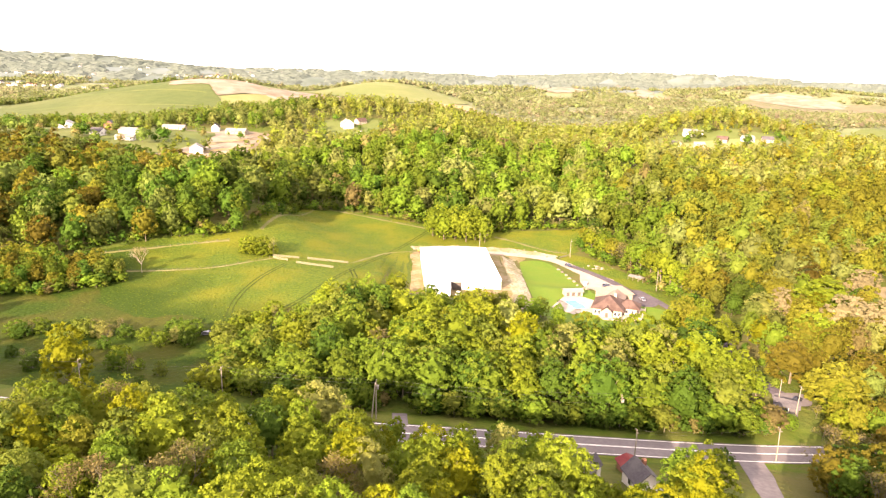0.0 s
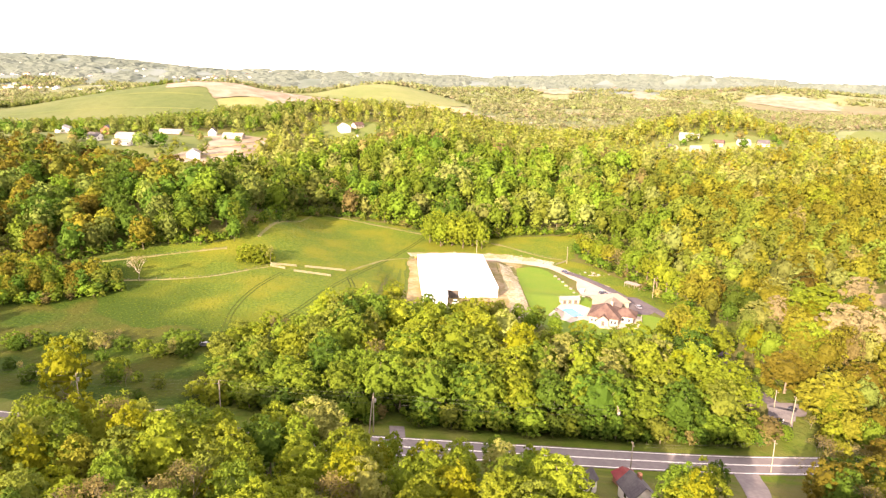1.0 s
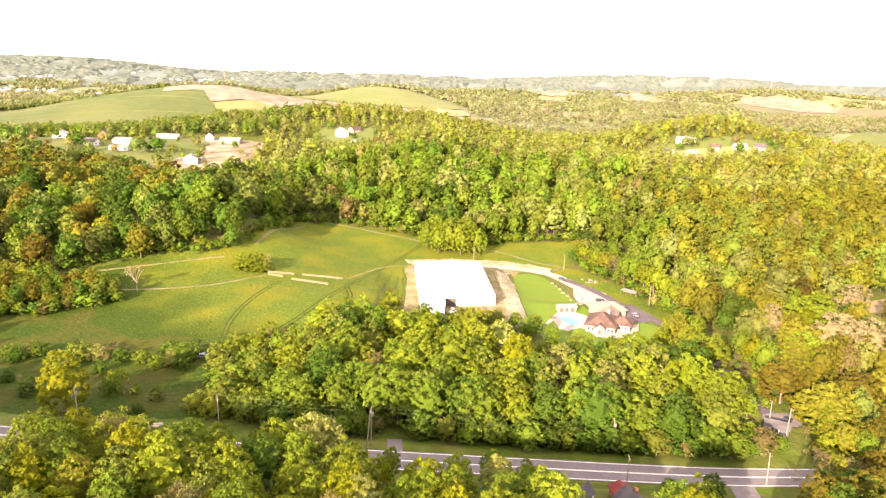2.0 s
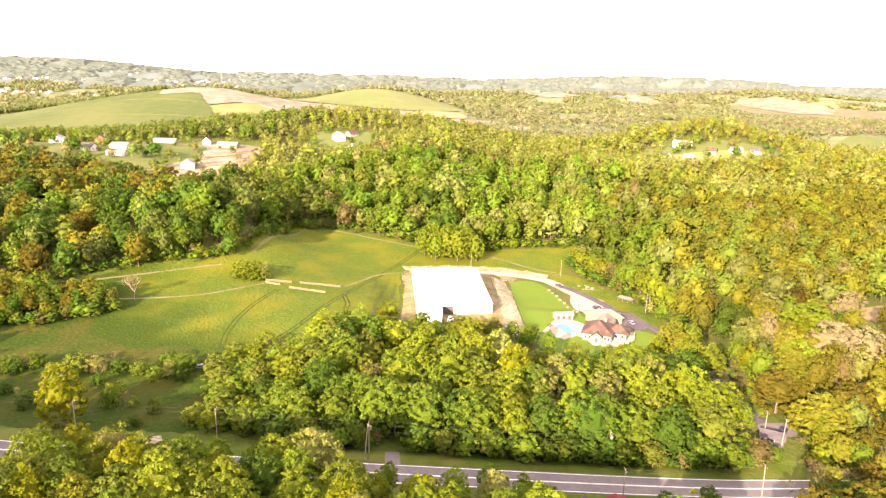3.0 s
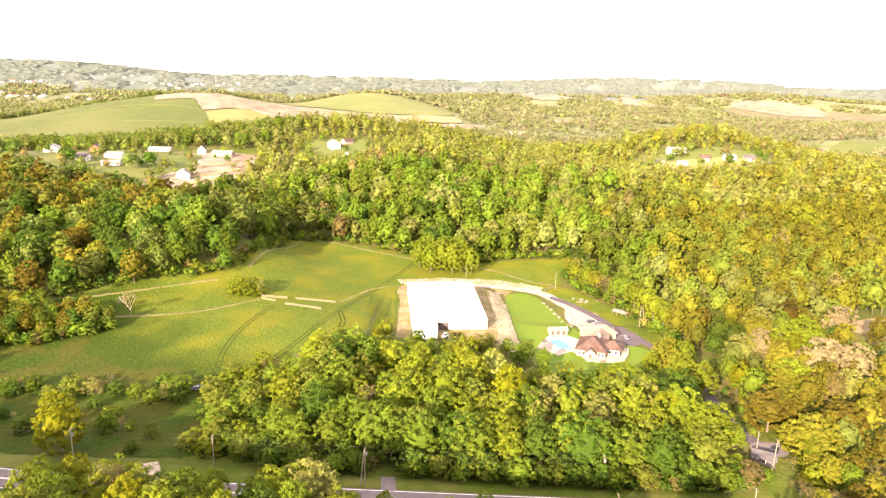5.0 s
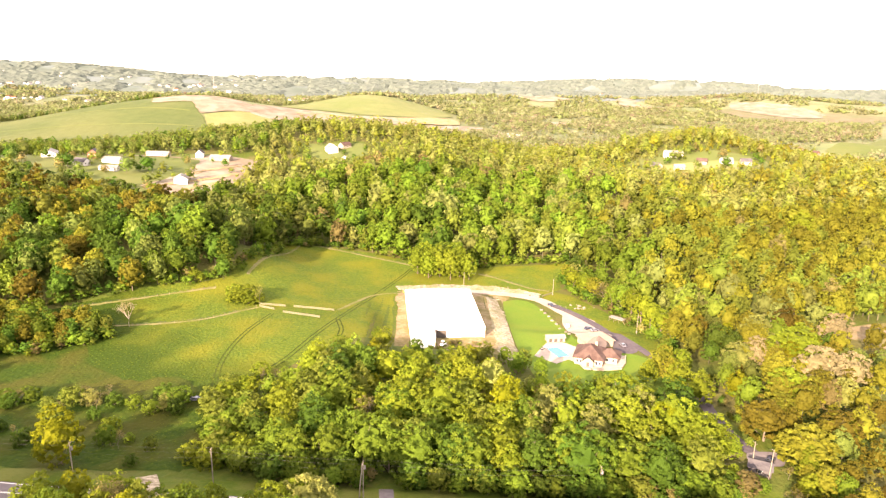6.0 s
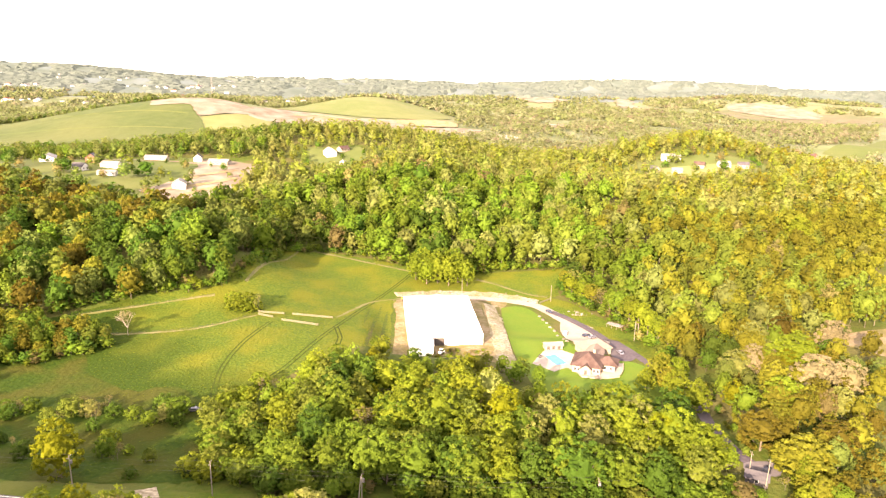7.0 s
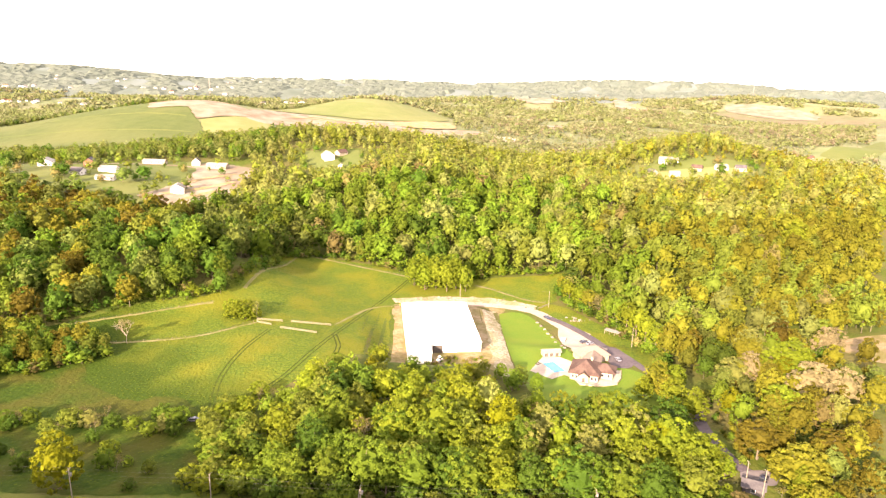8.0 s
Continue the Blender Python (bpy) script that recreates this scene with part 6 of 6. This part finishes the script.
for x, y, h, t in ((103, 277, 11, "olive"), (109, 285, 11, "olive"), (97, 268, 10, "yellow"), (106, 266, 12, "olive"), (113, 275, 13, "yellow"), (113, 292, 10, "fresh")):
    plant(FULL, x, y, h, 1.1, t, group="trees below the house", label=COLOURS[t] + " tree below the house lawn")
for x, y, h, t in ((121, 196, 5, "bud"), (125, 192, 8, "olive"), (128, 198, 11, "yellow"), (119, 187, 5, "olive"), (122, 186, 9, "yellow"), (128, 188, 11, "olive"), (109, 188, 5, "fresh"), (131, 206, 12, "olive"), (116, 183, 6, "bud")):
    plant(FULL if t != "bud" else BARE, x, y, h, 1.1, t, group="trees along the lane", label=COLOURS[t] + " tree between lane court and road")
# wide crowns and blossom on the right slope: x, y, height, spread, tint
for x, y, h, w, t in ((131, 202, 14, 1.9, "olive"), (123, 218, 14, 1.6, "umber"), (143, 243, 16, 1.2, "bright"), (168, 263, 17, 1.6, "bloom"), (180, 258, 16, 1.2, "bloom"), (165, 313, 15, 1.3, "pale"), (149, 283, 15, 0.9, "bloom"),
                      (164, 237, 14, 1.0, "pale"), (157, 237, 13, 0.8, "bud"), (106, 256, 13, 1.2, "yellow"), (110, 248, 12, 1.3, "yellow"), (171, 286, 18, 1.9, "yellow"), (203, 313, 16, 1.2, "bloom"), (140, 277, 14, 1.2, "pale"), (150, 262, 14, 1.2, "olive"), (134, 228, 12, 1.3, "olive"), (292, 512, 21, 1.2, "yellow"), (146, 214, 13, 1.5, "umber"), (154, 200, 12, 1.4, "umber")):
    plant(FULL, x, y, h + 1, w, t, group="trees on the right slope", label=("wide " if w > 1.4 else "") + COLOURS[t] + " tree among the wooded slope")
# brush in the rough ground by the road
for x, y in scatter([(-150, 186), (-74, 184), (-72, 212), (-84, 222), (-150, 214)], 10, rng):
    if rng.random() < 0.62:
        t = pick(rng, {"yellow": 3, "lime": 3, "bud": 3, "deep": 2, "fresh": 4})
        plant(BARE if t == "bud" else BUSH, x, y, rng.uniform(3, 7.5), rng.uniform(0.8, 1.2), t, "shrub", COLOURS[t] + " shrub in the rough roadside grass", group="roadside shrubs", category="shrub")
for i in range(26):
    x = -150 + 82 * rng.random()
    y = 226 + 3.5 * rng.normal()
    t = pick(rng, {"lime": 2, "bud": 3, "fresh": 3, "deep": 2, "pale": 1})
    plant(BARE if t == "bud" else BUSH, x, y, rng.uniform(3, 6.5), rng.uniform(0.9, 1.5), t, "shrub", COLOURS[t] + " shrub along the old hedge line", group="hedge shrubs", category="shrub")
for x, y in scatter([(-70, 182), (-52, 180), (-50, 190), (-62, 225), (-52, 246), (-60, 250), (-76, 230)], 6.5, rng):
    t = pick(rng, {"lime": 3, "bud": 1.2, "fresh": 3, "yellow": 2, "pale": 0.6})
    plant(BARE if t == "bud" else BUSH, x, y, rng.uniform(4, 8), rng.uniform(0.9, 1.3), t, "shrub", COLOURS[t] + " shrub at the wood's edge", group="wood edge shrubs", category="shrub")
for x, y in ((53, 127), (55, 130), (58, 133), (60, 141)):
    plant(BARE, x, y, 7, 0.9, "bud", label="leafless brown tree beside the roadside house")
plant(BUSH, 64, 158, 4, 1.1, "deep", "shrub", "dark green shrub beside the road", category="shrub")
plant(BUSH, 76, 160, 6, 0.9, "deep", "shrub", "dark green shrub beside the road", category="shrub")
plant(BIG, 50, 110.5, 19, 1.05, "gold", label="golden yellow-green tree beside the side drive")
plant(BIG, 24, 150, 9, 0.8, "yellow", label="slender yellow-green tree beside the road")
plant(BIG, 16, 151, 10, 0.9, "fresh", label="fresh green tree beside the road")

# weeds on the bare ground before the barn
wr_ = np.random.default_rng(77)
wp = np.column_stack([wr_.uniform(2, 34, 60), wr_.uniform(290, 306, 60)])
woods("yard_weeds", wp, wr_.uniform(0.6, 2.0, 60), wr_.uniform(1.2, 2.2, 60), [pick(wr_, {"fresh": 3, "olive": 3, "bud": 2}) for _ in wp], FAR, "low weeds and brush before the barn doors", wr_)
# tufts that roughen the meadow
tuft_rng = np.random.default_rng(12)
tp = scatter(FIELD, 1.75, tuft_rng, 0.5)
tz = ground_z(tp[:, 0], tp[:, 1])
n = len(tp)
ang = tuft_rng.random((n, 1)) * 6.283 + np.array([[0, 2.1, 4.2]])
sz = tuft_rng.uniform(0.3, 0.8, (n, 1))
hz = tuft_rng.uniform(0.08, 0.24, n)
tri = np.zeros((n, 3, 3, 3))
for k in range(3):
    c, s = np.cos(ang[:, k]), np.sin(ang[:, k])
    tri[:, k, 0] = np.column_stack([tp[:, 0] - c * sz[:, 0], tp[:, 1] - s * sz[:, 0], tz])
    tri[:, k, 1] = np.column_stack([tp[:, 0] + c * sz[:, 0], tp[:, 1] + s * sz[:, 0], tz])
    tri[:, k, 2] = np.column_stack([tp[:, 0] - s * 0.3, tp[:, 1] + c * 0.3, tz + hz])
tv = tri.reshape(-1, 3)
TUFT = surface("grass_tuft", (0.066, 0.10, 0.012), (0.1, 0.118, 0.014), 0.2, island_vary=0.3, translucent=0.5)
tagged(new("meadow_tufts", mesh_from("meadow_tufts", tv, blades_of(len(tv)), [TUFT])), "uneven tufts of long meadow grass", "grass", kind="stuff")
for x, y, h, t in ((30, 113, 12.5, "yellow"), (32, 130, 8, "yellow"), (28, 139, 10, "yellow"), (41.5, 128, 4.5, "yellow")):
    plant(BIG, x, y, h, 1.0, t, label=COLOURS[t] + " tree round the roadside houses")
